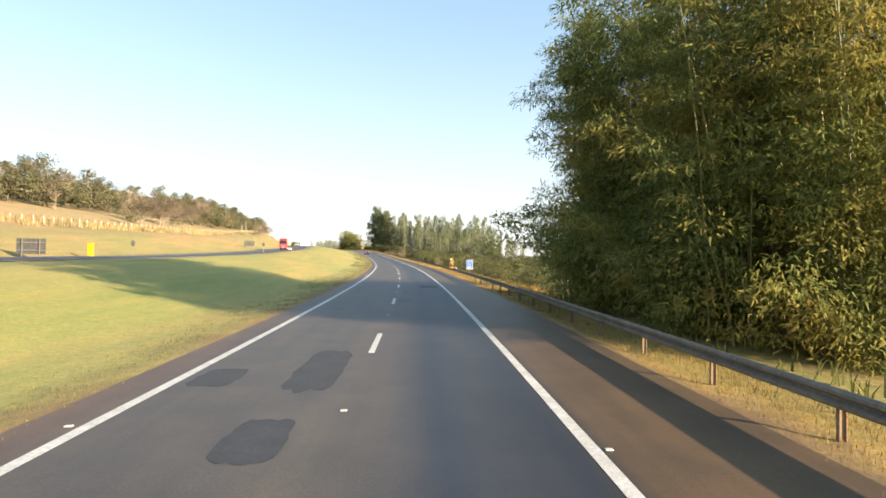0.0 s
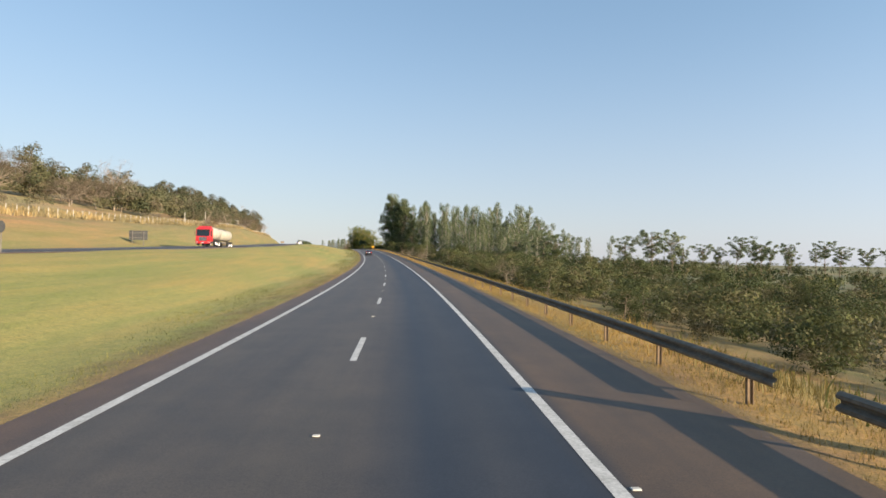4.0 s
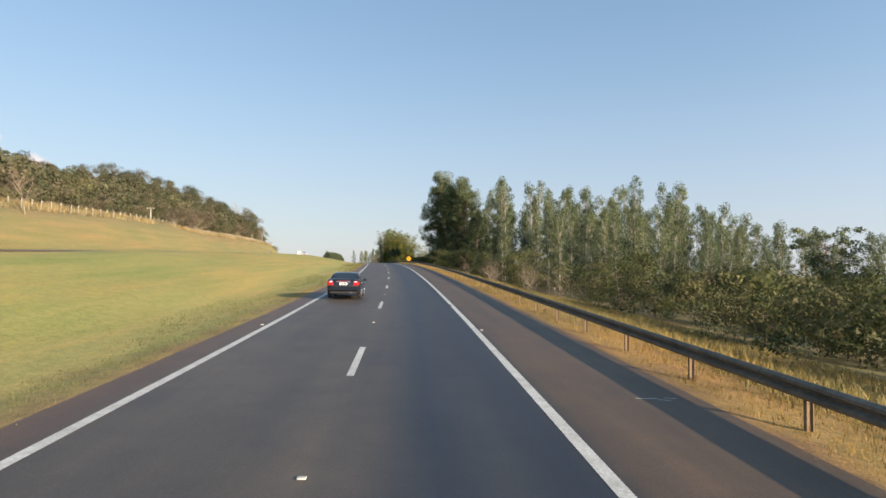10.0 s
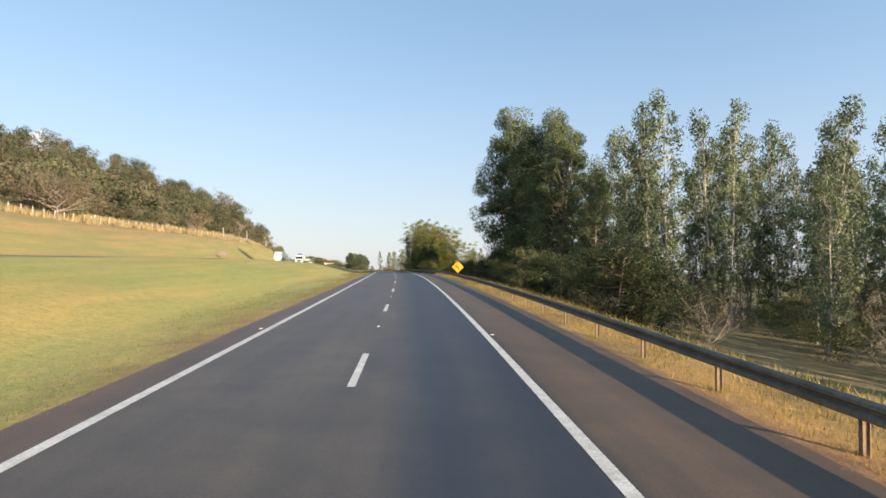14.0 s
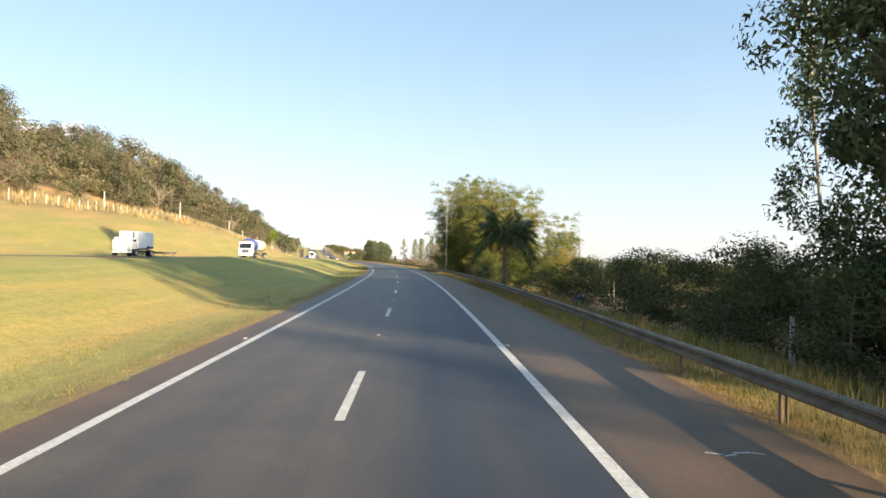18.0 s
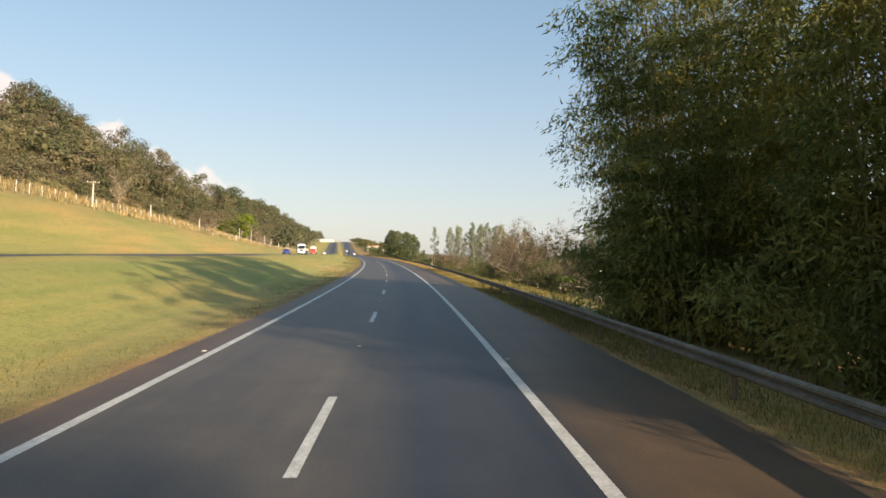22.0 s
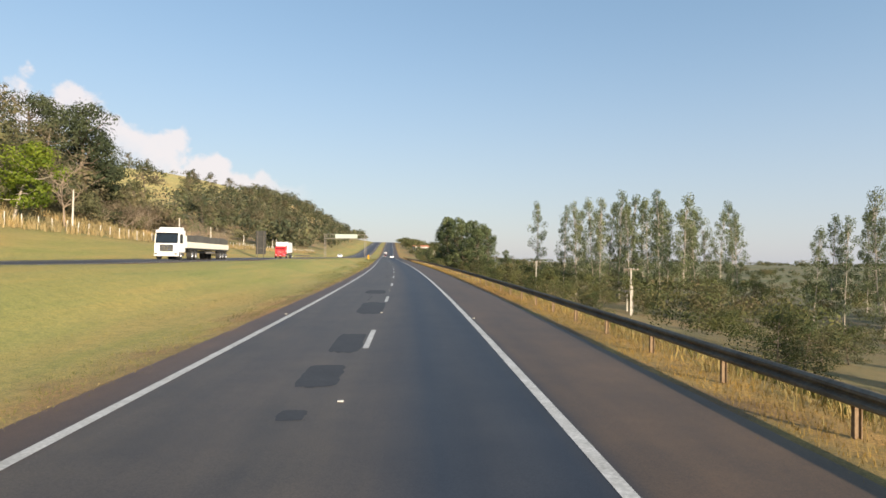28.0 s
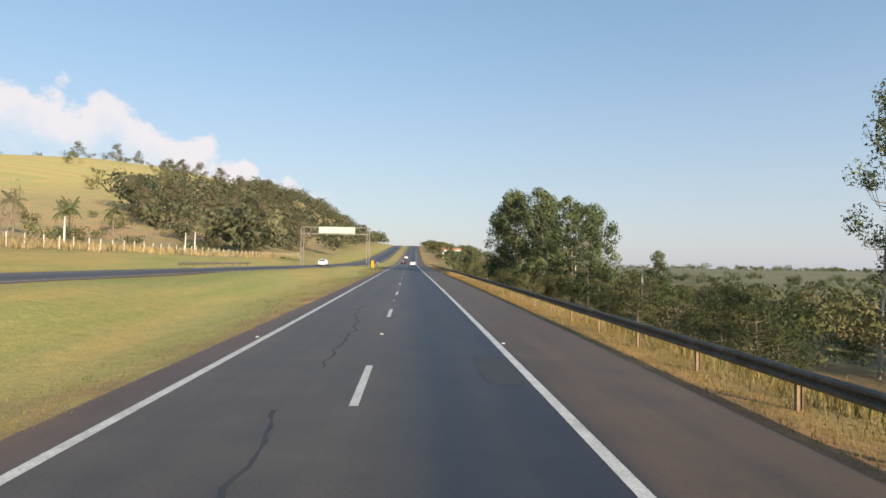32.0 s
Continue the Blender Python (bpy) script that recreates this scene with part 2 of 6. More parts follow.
def ground_material():
    m, n, l, b = material("ground_cover", 0.95)
    uv = n.new("ShaderNodeUVMap")
    sep = n.new("ShaderNodeSeparateXYZ")
    l.new(uv.outputs[0], sep.inputs[0])
    wob = n.new("ShaderNodeMath")
    wob.operation = "MULTIPLY_ADD"
    l.new(grain(n, l, 0.35, 4.0), wob.inputs[0])
    wob.inputs[1].default_value = 0.012
    l.new(sep.outputs[0], wob.inputs[2])
    sh = n.new("ShaderNodeMath")
    sh.operation = "SUBTRACT"
    l.new(wob.outputs[0], sh.inputs[0])
    sh.inputs[1].default_value = 0.006

    def lane(u):
        return 0.5 + u / 400.0
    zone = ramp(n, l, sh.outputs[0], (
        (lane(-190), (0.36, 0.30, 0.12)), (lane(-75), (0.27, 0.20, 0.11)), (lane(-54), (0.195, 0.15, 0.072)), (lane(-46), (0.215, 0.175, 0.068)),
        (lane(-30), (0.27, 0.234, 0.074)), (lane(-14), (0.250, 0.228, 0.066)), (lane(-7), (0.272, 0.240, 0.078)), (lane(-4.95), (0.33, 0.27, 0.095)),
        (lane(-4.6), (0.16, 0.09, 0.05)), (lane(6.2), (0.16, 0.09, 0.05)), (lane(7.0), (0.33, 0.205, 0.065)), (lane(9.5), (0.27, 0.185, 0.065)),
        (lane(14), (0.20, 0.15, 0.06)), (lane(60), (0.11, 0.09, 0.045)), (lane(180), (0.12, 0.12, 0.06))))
    patch = ramp(n, l, grain(n, l, 1.0, 5.0, 0.55, "UV", (42.0, 9.0, 1.0)), ((0.34, (0.86, 0.95, 0.78)), (0.47, (1.0, 1.0, 0.93)), (0.56, (1.08, 0.98, 0.92)), (0.66, (1.26, 1.03, 0.98))))
    tuft = ramp(n, l, grain(n, l, 2.2, 5.0, 0.7), ((0.3, (0.80, 0.84, 0.78)), (0.5, (1.0, 1.0, 1.0)), (0.7, (1.16, 1.12, 1.1))))
    fine = ramp(n, l, grain(n, l, 6.5, 4.0, 0.75), ((0.34, (0.80, 0.84, 0.77)), (0.5, (1.0, 1.0, 1.0)), (0.66, (1.2, 1.16, 1.12))))
    zone = mix(n, l, "MULTIPLY", zone, fine)
    mown = ramp(n, l, grain(n, l, 1.0, 4.0, 0.6, "UV", (260.0, 22.0, 1.0)), ((0.33, (0.82, 0.92, 0.78)), (0.5, (1.0, 1.0, 1.0)), (0.67, (1.24, 1.08, 1.05))))
    zone = mix(n, l, "MULTIPLY", zone, mown)
    blade = ramp(n, l, grain(n, l, 22.0, 3.0, 0.7), ((0.3, (0.55, 0.58, 0.52)), (0.72, (1.4, 1.36, 1.25))))
    c = mix(n, l, "MULTIPLY", mix(n, l, "MULTIPLY", mix(n, l, "MULTIPLY", zone, patch), tuft), blade)
    l.new(c, b.inputs["Base Color"])
    bump(n, l, b, grain(n, l, 14.0, 4.0, 0.7), 0.6, 0.05)
    return m


ASPHALT, GROUND = road_material(), ground_material()
PAINT = worn("road_paint", (0.40, 0.385, 0.35), (0.58, 0.565, 0.53), 2.5, 0.6, 0.0, 1.0)
GALV = worn("galvanised_steel", (0.17, 0.15, 0.13), (0.30, 0.27, 0.24), 1.2, 0.55, 0.55, 0.5)
RAIL = worn("weathered_rail_steel", (0.105, 0.088, 0.066), (0.19, 0.16, 0.122), 1.2, 0.88, 0.0, 0.5)
EARTH = worn("red_earth", (0.20, 0.095, 0.05), (0.34, 0.18, 0.10), 0.6, 0.95, 0.0, 4.0)
POST_TIMBER = worn("rusty_post", (0.14, 0.09, 0.05), (0.27, 0.185, 0.11), 3.0, 0.85)
BARK = worn("bark", (0.10, 0.075, 0.05), (0.22, 0.17, 0.12), 2.5, 0.9, 0.0, 12.0)
PALE_BARK = worn("pale_bark", (0.26, 0.22, 0.17), (0.45, 0.40, 0.33), 1.2, 0.85, 0.0, 6.0)
DRY_BARK = worn("dry_branch", (0.20, 0.15, 0.11), (0.34, 0.27, 0.20), 2.0, 0.9)
L_EUC = leaf_material("eucalyptus_leaf", (0.068, 0.090, 0.048), (0.165, 0.190, 0.106), None, 0.7, 0.25)
L_BUSH = leaf_material("scrub_leaf", (0.056, 0.068, 0.027), (0.100, 0.112, 0.047), (0.150, 0.118, 0.066), 0.6, 0.3, 1.45)
L_WOODS = leaf_material("woodland_leaf", (0.072, 0.080, 0.044), (0.125, 0.130, 0.073), (0.158, 0.122, 0.082), 0.57, 0.3, 1.4)
L_GREEN = leaf_material("fresh_leaf", (0.06, 0.10, 0.012), (0.17, 0.22, 0.03), None, 0.7, 0.4)
L_DARK = leaf_material("dark_leaf", (0.048, 0.068, 0.032), (0.125, 0.147, 0.072), None, 0.7, 0.2)
L_SHADE = leaf_material("shade_tree_leaf", (0.034, 0.046, 0.025), (0.080, 0.094, 0.050), None, 0.7, 0.2)
L_FAR = leaf_material("far_woods_leaf", (0.050, 0.060, 0.036), (0.098, 0.108, 0.064), (0.13, 0.11, 0.07), 0.6, 0.2, 1.4)
L_PALE = leaf_material("pale_dry_blade", (0.27, 0.195, 0.10), (0.43, 0.33, 0.18), None, 0.7, 0.3)
L_DRY = leaf_material("dry_leaf", (0.085, 0.066, 0.048), (0.18, 0.138, 0.102), None, 0.7, 0.3)
L_BAMBOO = leaf_material("bamboo_leaf", (0.08, 0.105, 0.036), (0.225, 0.25, 0.078), (0.37, 0.275, 0.075), 0.6, 0.5)
CANE = worn("bamboo_cane", (0.10, 0.10, 0.03), (0.22, 0.19, 0.06), 1.5, 0.5)
# palm green, with the paleness of haze mixed into both tones
L_PALM = leaf_material("palm_leaf", (0.072, 0.096, 0.042), (0.175, 0.20, 0.092), None, 0.7, 0.25)
L_HAY = leaf_material("dry_grass_blade", (0.185, 0.120, 0.038), (0.35, 0.235, 0.078), None, 0.7, 0.35)
L_STRAW = leaf_material("straw_blade", (0.15, 0.122, 0.050), (0.32, 0.255, 0.115), None, 0.7, 0.3)
L_GRASS = leaf_material("grass_blade", (0.10, 0.10, 0.028), (0.24, 0.215, 0.072), None, 0.7, 0.35)
FENCE_POST = worn("fence_post_concrete", (0.42, 0.39, 0.34), (0.62, 0.58, 0.52), 2.0, 0.85)
CONCRETE = worn("concrete", (0.42, 0.40, 0.36), (0.60, 0.57, 0.52), 2.0, 0.85)
POLE_C = worn("pole_concrete", (0.36, 0.33, 0.28), (0.52, 0.48, 0.42), 1.5, 0.85)
WOOD = worn("weathered_timber", (0.15, 0.11, 0.08), (0.28, 0.22, 0.16), 2.0, 0.9)
WHITE = plain("white_paint", (0.74, 0.74, 0.72), 0.35)
CREAM = plain("cream_enamel", (0.70, 0.66, 0.55), 0.4)
RED = plain("red_paint", (0.50, 0.025, 0.03), 0.3)
BLACKP = plain("black_car_paint", (0.010, 0.012, 0.018), 0.12)
RUBBER = plain("tyre_rubber", (0.02, 0.02, 0.02), 0.85)
CHROME = plain("bright_metal", (0.62, 0.62, 0.62), 0.25, 0.9)
DARKP = plain("dark_plastic", (0.03, 0.03, 0.03), 0.6)
GLASS = plain("dark_glass", (0.012, 0.016, 0.02), 0.05)
YELLOW = plain("sign_yellow", (0.56, 0.275, 0.002), 0.8)
SIGN_BLACK = plain("sign_black", (0.015, 0.015, 0.015), 0.5)
BLUE = plain("sign_blue", (0.01, 0.10, 0.42), 0.45)
SIGN_WHITE = plain("sign_white", (0.80, 0.80, 0.80), 0.45)
SIGN_BACK = worn("sign_back", (0.045, 0.045, 0.045), (0.085, 0.085, 0.082), 2.0, 0.6)
LIGHT_RED = plain("tail_lamp_red", (0.34, 0.012, 0.016), 0.15)
PANEL_BACK = worn("panel_back", (0.30, 0.36, 0.31), (0.42, 0.48, 0.42), 1.2, 0.6)
ORANGE = plain("orange_tile", (0.42, 0.16, 0.08), 0.8)
TANK_CREAM = worn("dusty_tank_paint", (0.40, 0.345, 0.26), (0.58, 0.52, 0.42), 0.9, 0.5)
TARP = worn("canvas", (0.05, 0.05, 0.045), (0.10, 0.095, 0.085), 1.0, 0.8)
NAVY = plain("navy_paint", (0.03, 0.05, 0.22), 0.35)
TANK_YELLOW = plain("tank_yellow", (0.75, 0.45, 0.03), 0.4)

# ---------------- the line of the road ----------------
STEP = 2.0
KNOT = np.arange(-60, 1441, 60.0)
BEND = (0.183, 0.405, 0.626, 0.639, 0.425, 0.462, 0.491, 0.407, 0.378, 0.599, 0.734, 0.578, 0.443, 0.404, 0.334, 0.081, -0.05, -0.06, -0.05, -0.03,
        -0.02, 0.0, 0.0, 0.0, 0.0, 0.0)
SAG = (0.216, 0.285, 0.338, 0.642, 1.162, 1.654, 0.349, -1.601, -2.283, -1.268, -0.193, 0.289, 0.169, -0.026, 0.067, -0.131, -0.304, 0.3, 2.4, 2.6,
       1.2, 0.2, 0.0, 0.0, 0.0, 0.0)
LINE = np.arange(-60, 1441, STEP)
_turn = np.cumsum(np.interp(LINE, KNOT, BEND)) * STEP * 1e-3
_turn -= np.interp(0, LINE, _turn)
_rise = np.cumsum(np.interp(LINE, KNOT, SAG)) * STEP * 1e-4
_rise += 0.01272 - np.interp(0, LINE, _rise)
_x, _y, _z = np.cumsum(-np.sin(_turn)) * STEP, np.cumsum(np.cos(_turn)) * STEP, np.cumsum(_rise) * STEP
_x, _y, _z = (q - np.interp(0, LINE, q) for q in (_x, _y, _z))
BROAD = float(_turn.mean())


def centre(s):
    """Points, heading and height of the road's dashed line, s metres along it; straight on beyond its ends."""
    s = np.asarray(s, float)
    c = np.clip(s, LINE[0], LINE[-1])
    t = np.interp(c, LINE, _turn)
    over = s - c
    ahead = np.clip(over, 0, None)
    lift = np.where(over > 0, _rise[-1] * 300 * (1 - np.exp(-ahead / 300)), _rise[0] * 0.5 * np.clip(over, -200, 0))
    return np.interp(c, LINE, _x) - np.sin(t) * over, np.interp(c, LINE, _y) + np.cos(t) * over, np.interp(c, LINE, _z) + lift, t


def spot(s, u, z=0.0):
    """World points s along the road, u to the right of its dashed line, z above it. Far to the side the rows run parallel."""
    x, y, h, t = centre(s)
    near = np.clip(u, -420, 420)
    far = np.asarray(u, float) - near
    return np.stack(np.broadcast_arrays(x + np.cos(t) * near + math.cos(BROAD) * far, y + np.sin(t) * near + math.sin(BROAD) * far, h + z), -1)


def table(s, *pairs):
    return np.interp(s, pairs[0::2], pairs[1::2])


def far_lane(s):
    """The median-side edge of the other carriageway and its height over ours."""
    return (table(s, -200, -29.5, 150, -28.5, 330, -27, 450, -25, 570, -22, 770, -17.5, 830, -16.3, 950, -12.2, 1100, -10.5, 1500, -10.5),
            table(s, -200, 1.4, 100, 1.7, 215, 2.45, 280, 2.3, 370, 2.0, 470, 2.1, 565, 2.05, 665, 1.85, 725, 1.6, 800, 1.3, 850, 1.0, 920, 0.6, 1000, 0.3, 1500, 0.0))


FAR_WIDE = 11.0


def fence_line(s):
    return (table(s, -200, -62, 176, -58, 450, -56, 640, -48, 730, -44, 820, -42, 950, -38, 1500, -38),
            table(s, -200, 5.0, 60, 6.0, 176, 7.0, 404, 9.0, 447, 8.0, 530, 9.5, 602, 10.7, 670, 8.3, 718, 6.2, 812, 3.6, 950, 2.2, 1500, 2.0))


def drop(s):
    return table(s, -200, 0.3, 10, 0.3, 45, 0.35, 75, 1.0, 400, 1.0, 440, 0.8, 470, 0.75, 500, 1.0, 535, 0.6, 600, 0.5, 640, 1.0, 1000, 1.0, 1100, 0.6, 1300, 0.2)


def hill(s):
    return table(s, -200, 0.6, 200, 0.6, 300, 0.6, 400, 0.7, 480, 0.9, 560, 1.2, 640, 1.5, 740, 1.75, 800, 1.45, 835, 0.6, 870, 0.15, 930, 0.2, 985, 0.5, 1100, 0.6, 1500, 0.6)


def land(s, u):
    """Height of the ground over the road's line."""
    s, u = np.broadcast_arrays(np.asarray(s, float), np.asarray(u, float))
    e, eh = far_lane(s)
    f, fh = fence_line(s)
    d, k = drop(s), hill(s)
    z = np.zeros(s.shape)
    # right: verge, bank, valley
    z += np.interp(u, (6.6, 8.8, 11, 15, 24, 40, 70, 130, 300, 700, 2000, 4200), (-0.06, -0.14, -0.7, -2.2, -4.2, -6.2, -8, -10, -14, -22, -30, 10)) * np.where(u > 9, d, 1.0) * (u > 6.6)
    # left: median, carriageway, bank, fence, hill
    w = np.clip((-u - 5.5) / np.maximum(-e - 7.0, 1.0), 0, 1)
    med = eh * (w * w * (3 - 2 * w)) - 0.28 * np.exp(-((u + 8.5) / 2.5) ** 2)
    out = e - FAR_WIDE
    v = np.clip((out - 3.0 - u) / np.maximum(out - 3.0 - f, 1.0), 0, 1)
    bank = eh + (fh - eh) * (v * v * (3 - 2 * v)) - 0.3 * np.exp(-((u - out + 2.5) / 1.5) ** 2)
    up = fh + k * np.interp(f - u, (0, 8, 25, 50, 90, 200, 420, 1500), (0, 2, 8.5, 15, 19, 22, 24, 24))
    left = np.where(u > e, med, np.where(u > out, eh, np.where(u > f, bank, up)))
    z = np.where(u < -4.6, left, z)
    # the cane hill far ahead on the left
    rise = 70 * np.exp(-(((s - 1500) / 430) ** 2 + ((u + 330) / 240) ** 2))
    # the climb of the road beyond the valley's end dies away to the right
    climb = np.clip(centre(s)[2] - 16.0, 0, None)
    z = z - climb * np.clip((u - 25) / 140, 0, 1)
    return z + np.where(u < f - 20, rise * np.clip((f - 20 - u) / 60, 0, 1), 0)


# ---------------- mesh tools ----------------
def mesh_of(name, verts, faces, mats, uvs=None, smooth=False, index=None):
    """A mesh from arrays; faces: (n, 3) or (n, 4)."""
    verts, faces = np.asarray(verts, np.float32), np.asarray(faces, np.int32)
    me = bpy.data.meshes.new(name)
    k = faces.shape[1]
    me.vertices.add(len(verts))
    me.vertices.foreach_set("co", verts.ravel())
    me.loops.add(faces.size)
    me.loops.foreach_set("vertex_index", faces.ravel())
    me.polygons.add(len(faces))
    me.polygons.foreach_set("loop_start", np.arange(0, faces.size, k, dtype=np.int32))
    me.polygons.foreach_set("use_smooth", np.full(len(faces), smooth))
    if index is not None:
        me.polygons.foreach_set("material_index", np.asarray(index, np.int32))
    if uvs is not None:
        layer = me.uv_layers.new(name="UVMap")
        layer.data.foreach_set("uv", np.asarray(uvs, np.float32)[faces.ravel()].ravel())
    for m in mats if isinstance(mats, (list, tuple)) else (mats,):
        me.materials.append(m)
    me.update(calc_edges=True)
    me.validate()
    return me


def part(name, bm, mat, parent=None, label=""):
    """Links a bmesh as one mesh object under a thing or a part."""
    me = bpy.data.meshes.new(name)
    bm.to_mesh(me)
    bm.free()
    me.materials.append(mat)
    ob = new(name, me)
    ob.parent = parent
    return tagged(ob, label)


def mpart(name, me, parent=None, label=""):
    ob = new(name, me)
    ob.parent = parent
    return tagged(ob, label)


def thing(name, m, label, category, group="", kind=""):
    ob = new(name)
    ob.matrix_world = m
    return tagged(ob, label, category, group, kind)


def box(bm, x0, y0, z0, x1, y1, z1, bevel=0.0):
    r = bmesh.ops.create_cube(bm, size=1.0)
    vs = r["verts"]
    for v in vs:
        v.co = Vector(((x0 + x1) / 2 + v.co.x * (x1 - x0), (y0 + y1) / 2 + v.co.y * (y1 - y0), (z0 + z1) / 2 + v.co.z * (z1 - z0)))
    if bevel:
        es = list({e for v in vs for e in v.link_edges})
        bmesh.ops.bevel(bm, geom=es, offset=bevel, segments=2, affect="EDGES", profile=0.5)
    return bm


def new_box(*a, bevel=0.0):
    return box(bmesh.new(), *a, bevel=bevel)


def rod(bm, p, q, r0, r1=None, n=8):
    """A tapered round bar from p to q."""
    r1 = r0 if r1 is None else r1
    p, q = Vector(p), Vector(q)
    d = q - p
    res = bmesh.ops.create_cone(bm, cap_ends=True, segments=n, radius1=r0, radius2=r1, depth=d.length)
    m = Matrix.Translation((p + q) / 2) @ d.to_track_quat("Z", "Y").to_matrix().to_4x4()
    bmesh.ops.transform(bm, matrix=m, verts=res["verts"])
    return bm


def new_rod(*a, **k):
    return rod(bmesh.new(), *a, **k)


def place(s, u, z=None, turn=0.0, scale=1.0, sink=0.0):
    """A pose on the ground at (s, u), facing along the road."""
    h = float(land(s, u)) - sink if z is None else z
    p = spot(s, u, h)
    a = float(centre(s)[3])
    return Matrix.Translation(Vector(p.tolist())) @ Matrix.Rotation(a + radians(turn), 4, "Z") @ Matrix.Scale(scale, 4)


def strip(name, s0, s1, u0, u1, z, mat, step=4.0, skirt=0.0, label="", category="", kind="structure", base=None, uspan=None):
    """A band along the road between two offsets (numbers, or functions of s)."""
    n = max(2, int((s1 - s0) / step) + 1)
    s = np.linspace(s0, s1, n)
    a = u0(s) if callable(u0) else np.full(n, u0)
    b = u1(s) if callable(u1) else np.full(n, u1)
    h = z(s) if callable(z) else np.full(n, z)
    cols = [(a, h - skirt), (a, h), (b, h), (b, h - skirt)] if skirt else [(a, h), (b, h)]
    v = np.stack([spot(s, c, hh) for c, hh in cols], 1)
    k = len(cols)
    i = np.arange(n - 1)[:, None] * k + np.arange(k - 1)[None]
    f = np.stack([i, i + 1, i + k + 1, i + k], -1).reshape(-1, 4)
    across = (np.array([0, 0, 1, 1]) if skirt else np.array([0, 1]))[None] + np.zeros((n, 1))
    uv = np.stack([across, s[:, None] / 400 + 0 * across], -1).reshape(-1, 2)
    ob = new(name, mesh_of(name, v.reshape(-1, 3), f, mat, uv))
    return tagged(ob, label, category, "", kind)


# ---------------- ground and roads ----------------
def build_ground():
    s = np.concatenate([[-2600, -1200, -600, -300, -180, -120, -80], np.arange(-60, 1100, 5.0), np.arange(1100, 2000, 20.0), [2050, 2150, 2300, 2600, 3100, 3800, 4700]])
    u = np.array([-4200, -2600, -1700, -1100, -800, -650, -540, -470, -420, -380, -340, -300, -265, -230, -200, -175, -150, -130, -112, -98, -88, -80, -74, -68, -64, -61, -59,
                  -57, -55, -53, -51, -49, -47, -45, -43, -41.5, -40, -38, -36, -34, -32, -30, -28.5, -27, -25.5, -24, -22, -20.5, -19, -17.5, -16, -14.5, -13, -11.5, -10, -9, -8,
                  -7, -6.2, -5.4, -4.6, -3.6, 0, 5.8, 6.6, 7.2, 8, 8.8, 9.6, 11, 13, 15, 18, 21, 24, 29, 34, 40, 48, 58, 70, 85, 105, 130, 165, 220, 300, 420, 700, 1200, 2000, 3000, 4200])
    gs, gu = np.meshgrid(s, u, indexing="ij")
    z = land(gs, gu)
    e, eh = far_lane(gs)
    under = ((gu > e - FAR_WIDE + 0.4) & (gu < e - 0.4)) | ((gu > -4.5) & (gu < 6.5))
    z = z - np.where(under, 0.22, 0.0)
    z += np.where((np.abs(gu - 1) > 7.5) & ~under, 0.10 * np.sin(gs * 0.13 + gu * 0.4) * np.sin(gu * 0.21 - gs * 0.05), 0)
    v = spot(gs, gu, z)
    ns, nu = gs.shape
    i = (np.arange(ns - 1)[:, None] * nu + np.arange(nu - 1)[None]).ravel()
    f = np.stack([i, i + nu, i + nu + 1, i + 1], -1)[:, ::-1]
    uv = np.stack([np.clip(0.5 + gu / 400, 0, 1), gs / 400], -1).reshape(-1, 2)
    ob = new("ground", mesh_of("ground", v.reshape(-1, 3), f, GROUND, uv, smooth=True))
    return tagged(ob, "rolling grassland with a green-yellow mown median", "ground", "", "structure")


build_ground()
ROAD_A, ROAD_B = -120.0, 2000.0
road = strip("road", ROAD_A, ROAD_B, -4.6, 6.6, 0.0, ASPHALT, 4.0, 0.25, "worn grey asphalt carriageway with a brown shoulder", "road")
far_road = strip("road_opposite", ROAD_A, ROAD_B, lambda s: far_lane(s)[0] - FAR_WIDE, lambda s: far_lane(s)[0], lambda s: far_lane(s)[1], ASPHALT, 4.0, 0.25,
                 "grey asphalt carriageway for oncoming traffic beyond the median", "road")


def child_strip(name, parent, *a, **k):
    ob = strip(name, *a, kind="", **k)
    ob.parent = parent
    return ob


child_strip("edge_line", road, ROAD_A, ROAD_B, -3.70, -3.50, 0.005, PAINT, 4.0)
child_strip("edge_line", road, ROAD_A, ROAD_B, 3.475, 3.675, 0.005, PAINT, 4.0)
for du in (-1.2, -FAR_WIDE + 2.6):
    child_strip("edge_line", far_road, ROAD_A, ROAD_B, lambda s, d=du: far_lane(s)[0] + d - 0.08, lambda s, d=du: far_lane(s)[0] + d + 0.08, lambda s: far_lane(s)[1] + 0.005, PAINT, 4.0)
for k in range(-11, 70):
    s0 = 162.26 + 16 * k
    child_strip("lane_dash", road, s0 - 2, s0 + 2, -0.08, 0.08, 0.005, PAINT, 2.0)

# ---------------- plants ----------------
RNG = np.random.default_rng(7)


